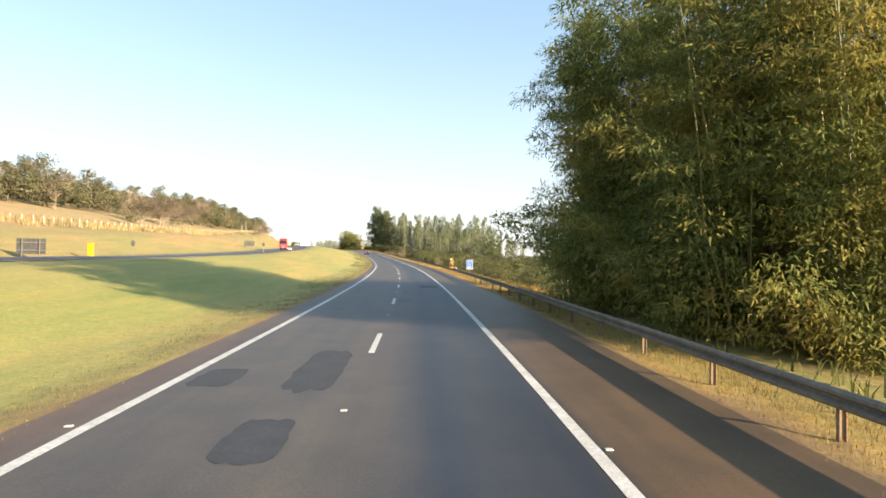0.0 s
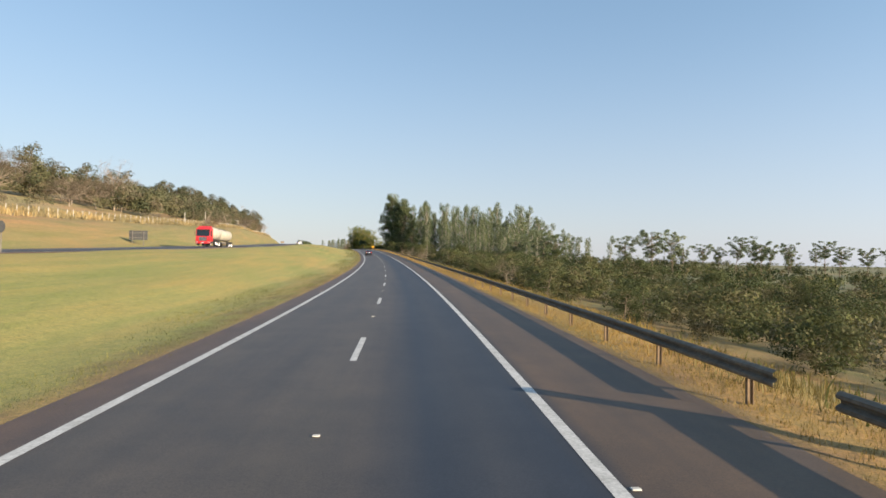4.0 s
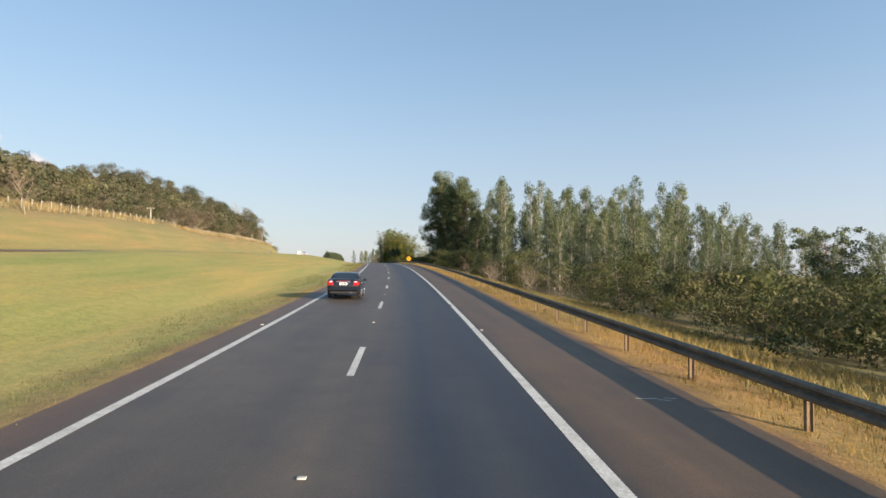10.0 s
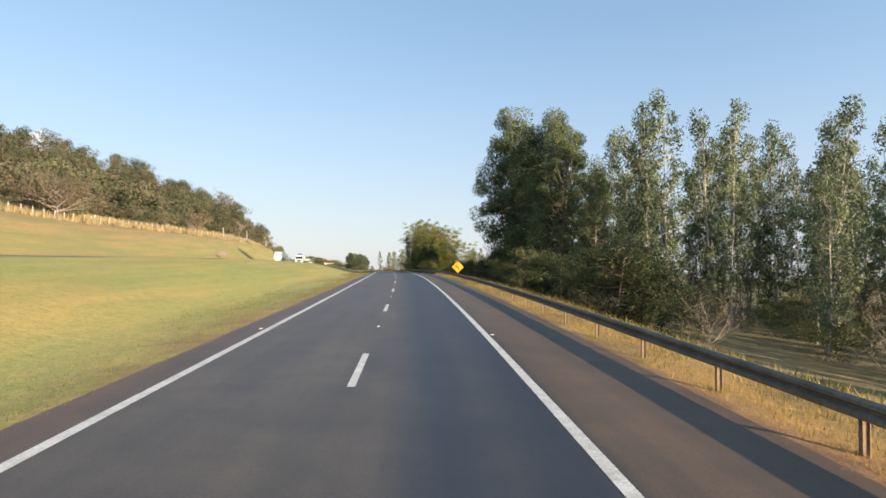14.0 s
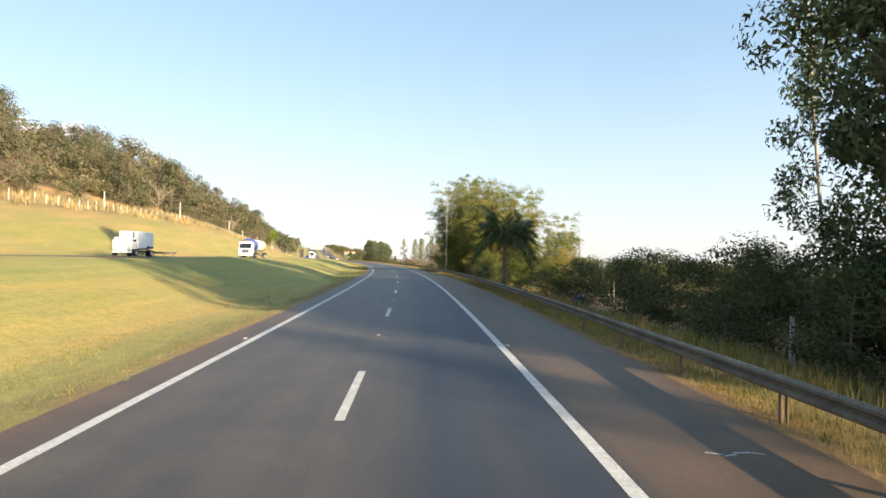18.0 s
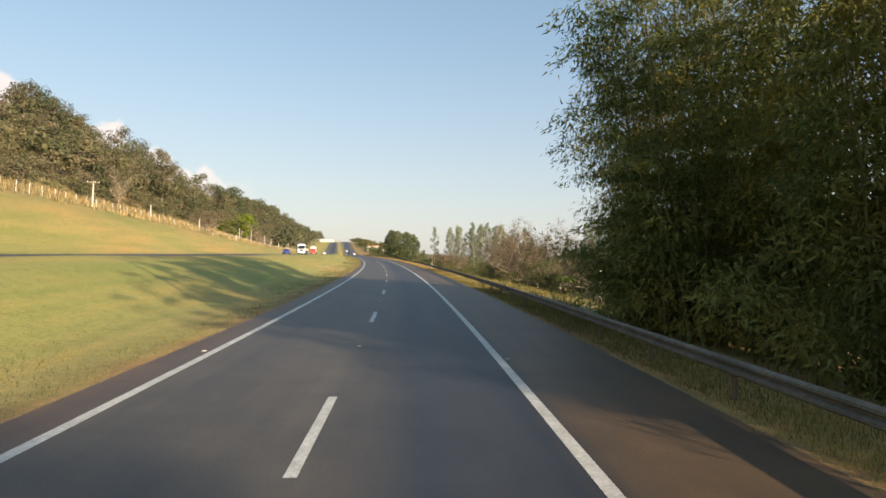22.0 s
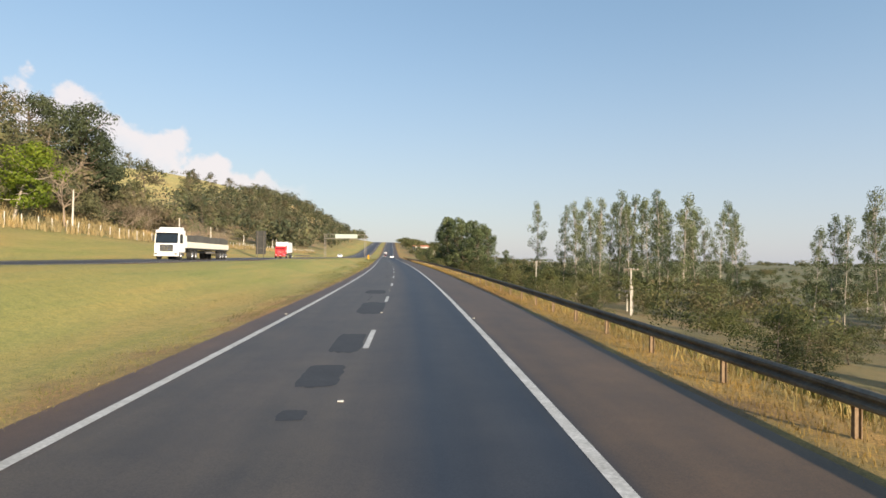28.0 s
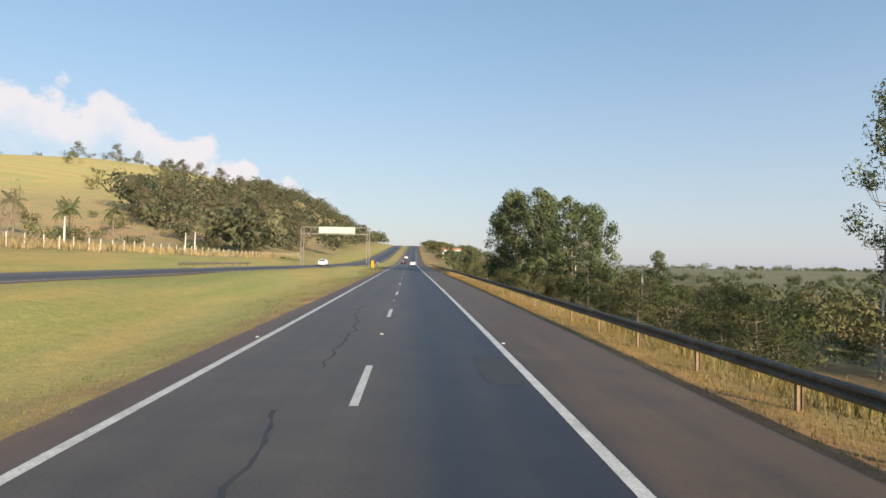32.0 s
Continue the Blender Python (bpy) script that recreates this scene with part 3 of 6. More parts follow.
def leaves(rng, centres, radii, per, length, width, droop=0.0, shell=0.6):
    """Small folded leaf sprays scattered through clumps; gives vertices and quads."""
    centres, radii = np.asarray(centres, float), np.asarray(radii, float)
    if radii.ndim == 1:
        radii = np.repeat(radii[:, None], 3, 1)
    n = len(centres) * per
    c = np.repeat(centres, per, 0)
    r = np.repeat(radii, per, 0)
    d = rng.normal(size=(n, 3))
    d /= np.linalg.norm(d, axis=1, keepdims=True)
    k = rng.random(n) ** (1 / 3) * (1 - shell) + shell * rng.random(n) ** 0.25
    p = c + d * r * k[:, None]
    # each spray faces roughly outwards, so that a clump has a lit and a shaded side
    face = d * 1.25 + rng.normal(size=(n, 3)) * 0.32 + (0, 0, 0.25)
    a = np.cross(face, rng.normal(size=(n, 3)) + (0.01, 0, 0))
    a[:, 2] -= droop * np.linalg.norm(a, axis=1)
    a /= np.linalg.norm(a, axis=1, keepdims=True)
    b = np.cross(a, face)
    b /= np.linalg.norm(b, axis=1, keepdims=True) + 1e-9
    size = rng.uniform(0.6, 1.3, n)[:, None]
    a, b = a * length * size, b * width * size * 0.5
    v = np.stack([p - a * 0.5 + b, p + a * 0.5, p - a * 0.5 - b], 1).reshape(-1, 3)
    return v, np.arange(3 * n).reshape(-1, 3)


def limbs(paths, sides=6):
    """Round tapered tubes along paths of (points, radii)."""
    vs, fs, base = [], [], 0
    for pts, rad in paths:
        pts = np.asarray(pts, float)
        for k in range(len(pts)):
            t = pts[min(k + 1, len(pts) - 1)] - pts[max(k - 1, 0)]
            t /= np.linalg.norm(t) + 1e-9
            x = np.cross(t, (0.3, 1, 0.2))
            x /= np.linalg.norm(x) + 1e-9
            y = np.cross(t, x)
            ang = np.arange(sides) * 2 * np.pi / sides
            vs.append(pts[k] + rad[k] * (np.cos(ang)[:, None] * x + np.sin(ang)[:, None] * y))
            if k:
                i = np.arange(sides)
                j = (i + 1) % sides
                o = base + (k - 1) * sides
                fs.append(np.stack([o + i, o + j, o + sides + j, o + sides + i], -1))
        base += len(pts) * sides
    return np.concatenate(vs), np.concatenate(fs)


def branch(rng, p, d, length, r, bend=0.25, n=4, up=0.15):
    pts, rad = [np.array(p, float)], [r]
    d = np.array(d, float)
    for k in range(n):
        d = d + rng.normal(size=3) * bend
        d[2] += up
        d /= np.linalg.norm(d)
        pts.append(pts[-1] + d * length / n)
        rad.append(r * (1 - (k + 1) / n * 0.8))
    return pts, rad


def tree_data(rng, height, crown_from, spread, clumps, per, leaf, width, trunk_r, droop=0.0, clump_r=0.2, lean=0.03, shape="round", flat=0.8):
    """Limb tubes and leaf sprays of a tree that stands at the origin."""
    path = branch(rng, (0, 0, -0.3), (rng.normal() * lean, rng.normal() * lean, 1), height * 0.93, trunk_r, 0.05, 6, 0.1)
    pts = np.array(path[0])
    tubes, cs, rs = [path], [], []
    for k in range(clumps):
        f = crown_from + (1 - crown_from) * (k + rng.random()) / clumps
        h = f * height * 0.95
        g = (f - crown_from) / (1 - crown_from)
        if shape == "round":
            reach = spread * math.sqrt(max(0.05, 1 - (2 * g - 0.85) ** 2 * 0.75))
        elif shape == "tall":
            reach = spread * (0.3 + 0.75 * math.sin(math.pi * min(1, g * 0.78 + 0.2)))
        else:
            reach = spread * (0.35 + 0.65 * g)
        a = rng.random() * 2 * math.pi
        out = reach * math.sqrt(rng.random()) * 0.95
        base = np.array([np.interp(h * 0.85, pts[:, 2], pts[:, q]) for q in range(2)] + [h * 0.85])
        tip = np.array([base[0] + math.cos(a) * out, base[1] + math.sin(a) * out, h])
        mid = base * 0.5 + tip * 0.5 + np.array([0, 0, -0.04 * height])
        tubes.append(([base, mid, tip], [trunk_r * 0.35, trunk_r * 0.2, trunk_r * 0.07]))
        cs.append(tip)
        rr = clump_r * spread * rng.uniform(0.7, 1.35) * 2
        rs.append((rr, rr, rr * flat))
    return limbs(tubes, 5), leaves(rng, cs, rs, per, leaf, width, droop)


def bare_data(rng, height, spread, trunk_r, leafy=0, rise=1.0):
    tubes, tips = [branch(rng, (0, 0, -0.3), (0, 0, 1), height * 0.55, trunk_r, 0.08, 4)], []
    top = tubes[0][0]
    for k in range(11):
        p = top[2 + k % 3]
        a = rng.random() * 6.28
        b1 = branch(rng, p, (math.cos(a), math.sin(a), 0.7 * rise), spread * rng.uniform(0.7, 1.1), trunk_r * 0.45, 0.22, 4, 0.12 * rise)
        tubes.append(b1)
        for _ in range(5):
            q = b1[0][rng.integers(1, 5)]
            c = rng.random() * 6.28
            b2 = branch(rng, q, (math.cos(c), math.sin(c), 0.8 * rise), spread * 0.5, trunk_r * 0.16, 0.3, 3, 0.1)
            tubes.append(b2)
            tips.append(b2[0][-1])
            for _ in range(3):
                c = rng.random() * 6.28
                b3 = branch(rng, b2[0][rng.integers(1, 4)], (math.cos(c), math.sin(c), 0.9), spread * 0.3, trunk_r * 0.07, 0.35, 3, 0.1)
                tubes.append(b3)
                tips.append(b3[0][-1])
    lv = leaves(rng, tips, np.full(len(tips), 0.12 * spread), leafy, 0.13, 0.075) if leafy else None
    return limbs(tubes, 4), lv


def plant(name, data, bark, leaf, label, category, group):
    """A tree as a thing with a trunk and a crown, out of sight at first."""
    tubes, lv = data
    ob = thing(name, Matrix(), label, category, group)
    if isinstance(tubes, list):
        for tv, tf in tubes:
            mpart("cane", mesh_of("cane", tv, tf, bark, smooth=True), ob)
    else:
        mpart("trunk", mesh_of("trunk", tubes[0], tubes[1], bark, smooth=True), ob)
    if lv is not None:
        mpart("crown", mesh_of("crown", lv[0], lv[1], leaf), ob)
    return ob


class Kind:
    """A few like trees, of which copies are set out; the first copy of each is the thing itself."""

    def __init__(self, name, datas, bark, leaf, label, category, group):
        self.protos = [plant(name, d, bark, leaf, label, category, group) for d in datas]
        self.used = [False] * len(datas)
        self.turn = 0

    def put(self, s, u, scale=1.0, which=None, z=None, turn=None, label=""):
        k = self.turn % len(self.protos) if which is None else which
        self.turn += 1
        a = RNG.uniform(0, 360) if turn is None else turn
        m = place(s, u, z, a, scale, 0.1)
        if self.used[k]:
            q = 1 / self.protos[k].scale[0]
            ob = copy_thing(self.protos[k], m @ Matrix.Scale(q, 4))
        else:
            ob, self.used[k] = self.protos[k], True
            ob.matrix_world = m
        return tagged(ob, label)

    def done(self):
        for ob, used in zip(self.protos, self.used):
            if not used:
                for o in (*ob.children_recursive, ob):
                    bpy.data.objects.remove(o)


def rngs(seed, n):
    return [np.random.default_rng(seed + k) for k in range(n)]


def merged(name, mat, data, spots, label, category):
    """Many plants too far off to tell apart, in one mesh: (s, u, scale) each."""
    vs, fs, base = [], [], 0
    for k, (s, u, q) in enumerate(spots):
        v, f = data[k % len(data)]
        a = RNG.uniform(0, 6.28)
        rot = np.array([[math.cos(a), -math.sin(a), 0], [math.sin(a), math.cos(a), 0], [0, 0, 1]])
        vs.append(v @ rot.T * q + spot(s, u, float(land(s, u)) - 0.1))
        fs.append(f + base)
        base += len(v)
    return tagged(new(name, mesh_of(name, np.concatenate(vs), np.concatenate(fs), mat)), label, category, "", "stuff")


def bamboo_data(rng, height, culms, spread, plumes=8, per=165):
    """Arching canes, each a tube of its own, and drooping tufts of narrow leaves hung in layers along them."""
    tubes, ps, ds, ns = [], [], [], []
    for k in range(culms):
        a, r = rng.random() * 6.28, math.sqrt(rng.random()) * spread * 0.3
        p = np.array([math.cos(a) * r, math.sin(a) * r, -0.3])
        out = rng.uniform(0.05, 1.0) ** 0.8 * spread * 0.6
        h = height * (rng.uniform(0.18, 0.5) if k % 3 == 1 else rng.uniform(0.55, 1.05)) * (1 - 0.1 * out / spread)
        b = a + rng.normal() * 0.5
        pts = []
        for q in np.linspace(0, 1, 9):
            w = out * (0.1 * q + 0.9 * q ** 1.7)
            pts.append(p + np.array([math.cos(b) * w, math.sin(b) * w, h * (q - 0.16 * q ** 4 * (0.3 + out / spread))]))
        if k % 2 == 0:
            tubes.append(limbs([(pts, np.linspace(0.055, 0.012, 9))], 5))
        for q in np.linspace(0.16, 1.0, plumes):
            i = q * 8
            j = min(int(i), 7)
            c = pts[j] + (pts[j + 1] - pts[j]) * (i - j)
            e = b + rng.normal() * 1.1
            size = rng.uniform(0.8, 1.65) * (1.15 - 0.35 * q)
            c = c + np.array([math.cos(e), math.sin(e), 0.1]) * size * rng.uniform(0.2, 1.1)
            d = rng.normal(size=(per, 3))
            d /= np.linalg.norm(d, axis=1, keepdims=True)
            d[:, 2] = np.where(d[:, 2] < -0.2, d[:, 2] * 0.4, d[:, 2])
            off = d * (rng.random(per) ** 0.4)[:, None] * size * (1.15, 1.15, 0.66)
            off[:, 2] -= 0.36 / size * (off[:, 0] ** 2 + off[:, 1] ** 2)
            ps.append(c + off)
            ds.append(d * (0.75, 0.75, 0.2) + (0, 0, -0.55) + rng.normal(size=(per, 3)) * 0.42)
            ns.append(d + (0, 0, 0.35) + rng.normal(size=(per, 3)) * 0.32)
    p, a, f = np.concatenate(ps), np.concatenate(ds), np.concatenate(ns)
    ok = p[:, 2] > 0.3
    p, a, f = p[ok], a[ok], f[ok]
    n = len(p)
    a /= np.linalg.norm(a, axis=1, keepdims=True)
    w = np.cross(a, f)
    w /= np.linalg.norm(w, axis=1, keepdims=True) + 1e-9
    size = rng.uniform(0.6, 1.3, n)[:, None]
    a, w = a * 0.27 * size, w * 0.038 * size
    v = np.stack([p + w, p + a, p - w], 1).reshape(-1, 3)
    return tubes, (v, np.arange(3 * n).reshape(-1, 3))


def palm_data(rng, height, fronds=26, reach=3.4):
    tubes = [branch(rng, (0, 0, -0.3), (0, 0, 1), height, 0.2, 0.02, 6, 0.2)]
    tubes[0] = (tubes[0][0], np.linspace(0.22, 0.15, 7))
    top = np.array(tubes[0][0][-1])
    vs, n = [], 0
    for k in range(fronds):
        a, lift = k * 2.4, rng.uniform(-0.1, 1.65)
        d = np.array([math.cos(a), math.sin(a), 0])
        pts = [top + d * reach * q * (0.95 - 0.25 * abs(lift - 0.5)) + np.array([0, 0, reach * (lift * q * 0.95 - (0.75 + 0.35 * (1 - lift)) * q ** 2.1)]) for q in np.linspace(0, 1, 9)]
        tubes.append((pts, np.linspace(0.035, 0.008, 9)))
        side = np.cross(d, (0, 0, 1))
        for q in np.linspace(0.12, 1, 34):
            i = q * 8
            j = min(int(i), 7)
            c = pts[j] + (pts[j + 1] - pts[j]) * (i - j)
            for w in (-1, 1):
                ln = 0.95 * math.sin(math.pi * (0.12 + 0.8 * q)) + 0.15
                tip = c + side * w * ln * 0.75 + d * ln * 0.35 + np.array([0, 0, -ln * rng.uniform(0.35, 0.8)])
                mid = (c + tip) / 2 + np.array([0, 0, 0.05])
                e = d * 0.045
                vs += [c, mid + e, tip, mid - e]
                n += 1
    return limbs(tubes, 6), (np.array(vs), np.arange(4 * n).reshape(-1, 4))


def banana_data(rng, height):
    tubes = [branch(rng, (0, 0, -0.2), (0, 0, 1), height * 0.5, 0.12, 0.03, 3, 0.2)]
    top = np.array(tubes[0][0][-1])
    vs, fs = [], []
    for k in range(8):
        a = k * 2.4 + rng.random()
        d = np.array([math.cos(a), math.sin(a), 0])
        side = np.cross(d, (0, 0, 1))
        ln = height * rng.uniform(0.55, 0.75)
        b = len(vs)
        for i, q in enumerate(np.linspace(0, 1, 7)):
            c = top + d * ln * q * 0.8 + np.array([0, 0, ln * (0.9 * q - 0.95 * q ** 2.2)])
            w = 0.3 * math.sin(math.pi * (0.06 + 0.9 * q))
            vs += [c - side * w - (0, 0, 0.08), c, c + side * w - (0, 0, 0.08)]
            if i:
                o = b + 3 * i
                fs += [[o - 3, o - 2, o + 1, o], [o - 2, o - 1, o + 2, o + 1]]
    return limbs(tubes, 6), (np.array(vs), np.array(fs))


EUC = Kind("eucalyptus_tree", [tree_data(r, 30, 0.16, 3.1, 42, 82, 0.42, 0.22, 0.2, 0.8, 0.19, 0.02, "tall", 1.1) for r in rngs(10, 5)],
           PALE_BARK, L_EUC, "tall slender eucalyptus with a grey-green crown", "tree", "eucalyptus stand beside the road")
BIG_EUC = Kind("broad_eucalyptus_tree", [tree_data(r, 33, 0.08, 6.4, 92, 330, 0.33, 0.17, 0.42, 0.8, 0.13, 0.02, "tall", 0.9) for r in rngs(20, 3)],
               BARK, L_DARK, "large dark eucalyptus with dense hanging foliage", "tree", "dark eucalyptus clump by the guardrail")
SCRUB = Kind("scrub_tree", [tree_data(r, 6.5, 0.14, 3.6, 30, 150, 0.21, 0.13, 0.12, 0.0, 0.2, 0.12, "round", 0.55) for r in rngs(30, 6)],
             BARK, L_BUSH, "low spreading scrub tree with olive leaves", "tree", "scrub woodland in the valley")
WOODS = Kind("hill_tree", [tree_data(r, 13, 0.10, 4.8, 32, 84, 0.42, 0.28, 0.2, 0.0, 0.2, 0.08, "round", 0.65) for r in rngs(50, 6)],
             BARK, L_WOODS, "broad-crowned woodland tree on the hillside", "tree", "woodland on the hill")
PINE = Kind("dark_tree", [tree_data(r, 20, 0.12, 4.2, 44, 110, 0.46, 0.26, 0.26, 0.3, 0.17, 0.03, "tall", 0.8) for r in rngs(70, 3)],
            BARK, L_DARK, "tall dark evergreen tree with a ragged crown", "tree", "dark trees by the power line")
OAK = Kind("shade_tree", [tree_data(r, 17, 0.3, 7.5, 50, 150, 0.40, 0.27, 0.38, 0.0, 0.14, 0.04, "round", 0.7) for r in rngs(80, 2)],
           BARK, L_SHADE, "large dark green shade tree on the bank", "tree", "shade trees on the bank")
SPREAD = Kind("spreading_tree", [tree_data(r, 6.8, 0.42, 5.8, 34, 120, 0.24, 0.13, 0.16, 0.2, 0.12, 0.1, "wide", 0.5) for r in rngs(88, 2)],
              BARK, L_DARK, "low dark tree with branches reaching out over the guardrail", "tree", "roadside trees")
CREST = Kind("crest_tree", [tree_data(r, 18, 0.5, 6.5, 54, 60, 0.42, 0.26, 0.24, 0.0, 0.085, 0.06, "wide", 0.55) for r in rngs(130, 3)],
             BARK, L_EUC, "tall open-crowned tree on the valley crest", "tree", "trees on the valley crest")
FRESH = Kind("bright_green_tree", [tree_data(r, 9.5, 0.22, 4.2, 34, 110, 0.36, 0.26, 0.2, 0.0, 0.17, 0.05, "round", 0.75) for r in rngs(84, 1)],
             PALE_BARK, L_GREEN, "bright yellow-green leafy tree on the verge", "tree", "roadside trees")
BARE = Kind("bare_tree", [bare_data(r, 12, 4.5, 0.2) for r in rngs(90, 2)], DRY_BARK, L_DRY, "leafless pale grey tree with fine branches", "tree", "bare trees")
DRYTREE = Kind("dry_spreading_tree", [bare_data(r, 6.4, 6.8, 0.28, 105, 0.55) for r in rngs(94, 2)], DRY_BARK, L_DRY,
               "wide tree with thin brown dry-season foliage", "tree", "dry-season trees")
TWIGS = Kind("dry_shrub", [bare_data(r, 4.2, 2.2, 0.04, 1) for r in rngs(97, 2)], DRY_BARK, L_DRY, "thin leafless shrub with many stems", "shrub", "dry shrubs")
BAMBOO = Kind("bamboo_clump", [bamboo_data(r, 21.5, 46, 7.4) for r in rngs(100, 3)], CANE, L_BAMBOO,
              "giant bamboo clump with golden-green drooping leaves", "bamboo", "bamboo grove by the guardrail")
PALM = Kind("palm_tree", [palm_data(r, 5.0, 40, 3.1) for r in rngs(110, 1)], BARK, L_PALM, "feather palm with arching fronds beside the guardrail", "palm", "palms")
FARPALM = Kind("hill_palm_tree", [palm_data(r, 8.0, 18, 3.0) for r in rngs(112, 1)], BARK, L_PALM, "tall palm among scrub below the cane hill", "palm", "palms")
BANANA = Kind("banana_plant", [banana_data(r, 3.6) for r in rngs(116, 2)], L_GREEN, L_GREEN, "banana plant with broad green leaves", "plant", "banana plants")


# ---------------- guardrail ----------------
def w_profile():
    return ((0.0, 0.155), (0.02, 0.15), (0.08, 0.11), (0.08, 0.06), (0.0, 0.02), (0.0, -0.02), (0.08, -0.06), (0.08, -0.11), (0.02, -0.15), (0.0, -0.155))


def guardrail(name, s0, s1, u, side, label, height=0.65, base=None, gap=4.0):
    """A W-beam on posts; side is -1 where the waves face towards smaller u."""
    off = u if callable(u) else (lambda s: np.full(np.shape(s), float(u)))
    hgt = base if base else (lambda s: land(s, off(s)))
    ob = thing(name, Matrix(), label, "guardrail", "", "structure")
    s = np.linspace(s0, s1, max(2, int((s1 - s0) / 4)) + 1)
    prof = w_profile()
    h = hgt(s)
    v = np.stack([spot(s, off(s) + side * a, h + height + b) for a, b in prof], 1)
    k = len(prof)
    i = (np.arange(len(s) - 1)[:, None] * k + np.arange(k - 1)[None]).ravel()
    f = np.stack([i, i + 1, i + k + 1, i + k], -1)
    rail = mpart("rail", mesh_of("rail", v.reshape(-1, 3), f, RAIL, smooth=False), ob)
    bm = box(box(new_box(-0.06, -0.04, -0.7, -0.045, 0.04, 0.69), -0.045, -0.006, -0.7, 0.045, 0.006, 0.69), 0.045, -0.04, -0.7, 0.06, 0.04, 0.69)
    me = bpy.data.meshes.new("post")
    bm.to_mesh(me)
    bm.free()
    me.materials.append(POST_TIMBER)
    blk = bpy.data.meshes.new("spacer")
    bm = new_box(-0.09, -0.05, 0.51, -0.062, 0.05, 0.79, bevel=0.01) if side < 0 else new_box(0.062, -0.05, 0.51, 0.09, 0.05, 0.79, bevel=0.01)
    bm.to_mesh(blk)
    bm.free()
    blk.materials.append(RAIL)
    n = 0
    for q in np.arange(s0 + 1.0, s1, gap):
        uu = float(off(q)) - side * 0.1
        p = new("post", me)
        p.parent = ob
        p.matrix_world = place(q, uu, float(hgt(q)))
        b = new("spacer", blk)
        b.parent = p
        n += 1
    return ob


def rail_line(s):
    """Offset of the roadside guardrail, which comes nearer and draws off again along the way."""
    return table(s, -100, 7.4, 330, 7.4, 400, 7.0, 450, 7.0, 530, 7.35, 640, 7.5, 720, 7.95, 1010, 8.0)


guardrail("guardrail", -40, 106, rail_line, -1, "long galvanised steel guardrail on rusty posts beside the shoulder")
guardrail("guardrail", 107.5, 1010, rail_line, -1, "long galvanised steel guardrail on rusty posts beside the shoulder")


# ---------------- planting out ----------------
def away(s, u):
    return s + RNG.normal() * 1.6, u + RNG.normal() * 1.6


# bamboo groves
for s, u, q in ((17, 15, 0.85), (20, 19, 0.95), (20.5, 12.4, 0.85), (25.5, 14.5, 1.05), (26.5, 13.4, 0.95), (30, 12.4, 1.0), (36.5, 14.4, 1.0), (38.0, 14.3, 0.98), (24, 21, 1.0), (30, 18.5, 0.95),
                (538.5, 15.2, 0.68), (537, 26, 0.7), (541, 21, 0.82), (542.5, 15.5, 0.88), (547, 18, 0.95), (551, 14.5, 0.95), (557, 17, 1.0), (561.5, 13.2, 1.0), (565, 18, 1.05), (568.5, 15.4, 1.0), (551, 22, 0.95)):
    BAMBOO.put(s, u, q)
# eucalyptus plantation, its corner cut off towards the road
for s in np.arange(338, 490, 5.4):
    for u in np.arange(30, 104, 8.4):
        if u > 30 + max(0, 365 - s) * 0.9 and s < 522 - 0.78 * u and RNG.random() < (0.45 if 390 < s < 428 and u < 62 else 0.86):
            EUC.put(*away(s, u), RNG.uniform(0.76, 1.18) * float(np.interp(s, (335, 385, 415), (0.52, 0.62, 1.0))))
for s, u, q in ((452, 24.4, 0.88), (459, 25, 1.05), (463.5, 23.6, 0.9), (446, 28, 0.95), (440, 26, 0.8), (468, 28, 0.85), (432, 30, 0.6)):
    BIG_EUC.put(s, u, q * 1.08)
for k in range(15):
    CREST.put(*away(398 + 4.2 * k * (k % 2), 172 + 11 * k + 5 * (k % 3)), RNG.uniform(0.95, 1.35))
for s, u, z in ((300, 97, 12.2), (303, 88, 9.5), (306, 108, 11.2), (300, 57, 9.5), (304, 63, 9.5), (310, 52, 8.0)):
    CREST.put(s, u, (z - float(land(s, u))) / 19.0)
# later stands on the valley side
for s in (813, 822, 831):
    for u in np.arange(38 + (826 - s) * 0.5, 76, 4.4):
        EUC.put(*away(s, u), RNG.uniform(0.68, 0.84))
for k in range(20):
    EUC.put(*away(735 + 4.4 * k, 108), RNG.uniform(0.78, 1.0))
EUC.put(810, 92, 0.72); EUC.put(767, 61, 0.55); EUC.put(769, 58, 0.5); EUC.put(764, 64, 0.5)
for s, u, q in ((882, 28, 0.8), (887, 22, 0.85), (891, 33, 0.9), (896, 25, 1.0), (900, 20, 0.95), (903, 31, 1.0), (908, 24, 1.02), (910, 35, 0.98), (914, 20, 1.0), (918, 29, 1.05), (924, 22, 1.0), (928, 33, 1.0),
                (958, 17, 0.4), (966, 19, 0.42), (975, 17, 0.4), (985, 18, 0.42), (998, 17, 0.4), (1012, 18, 0.42), (1030, 18, 0.45), (1060, 18, 0.5), (872, 35, 0.5)):
    PINE.put(s, u, q)
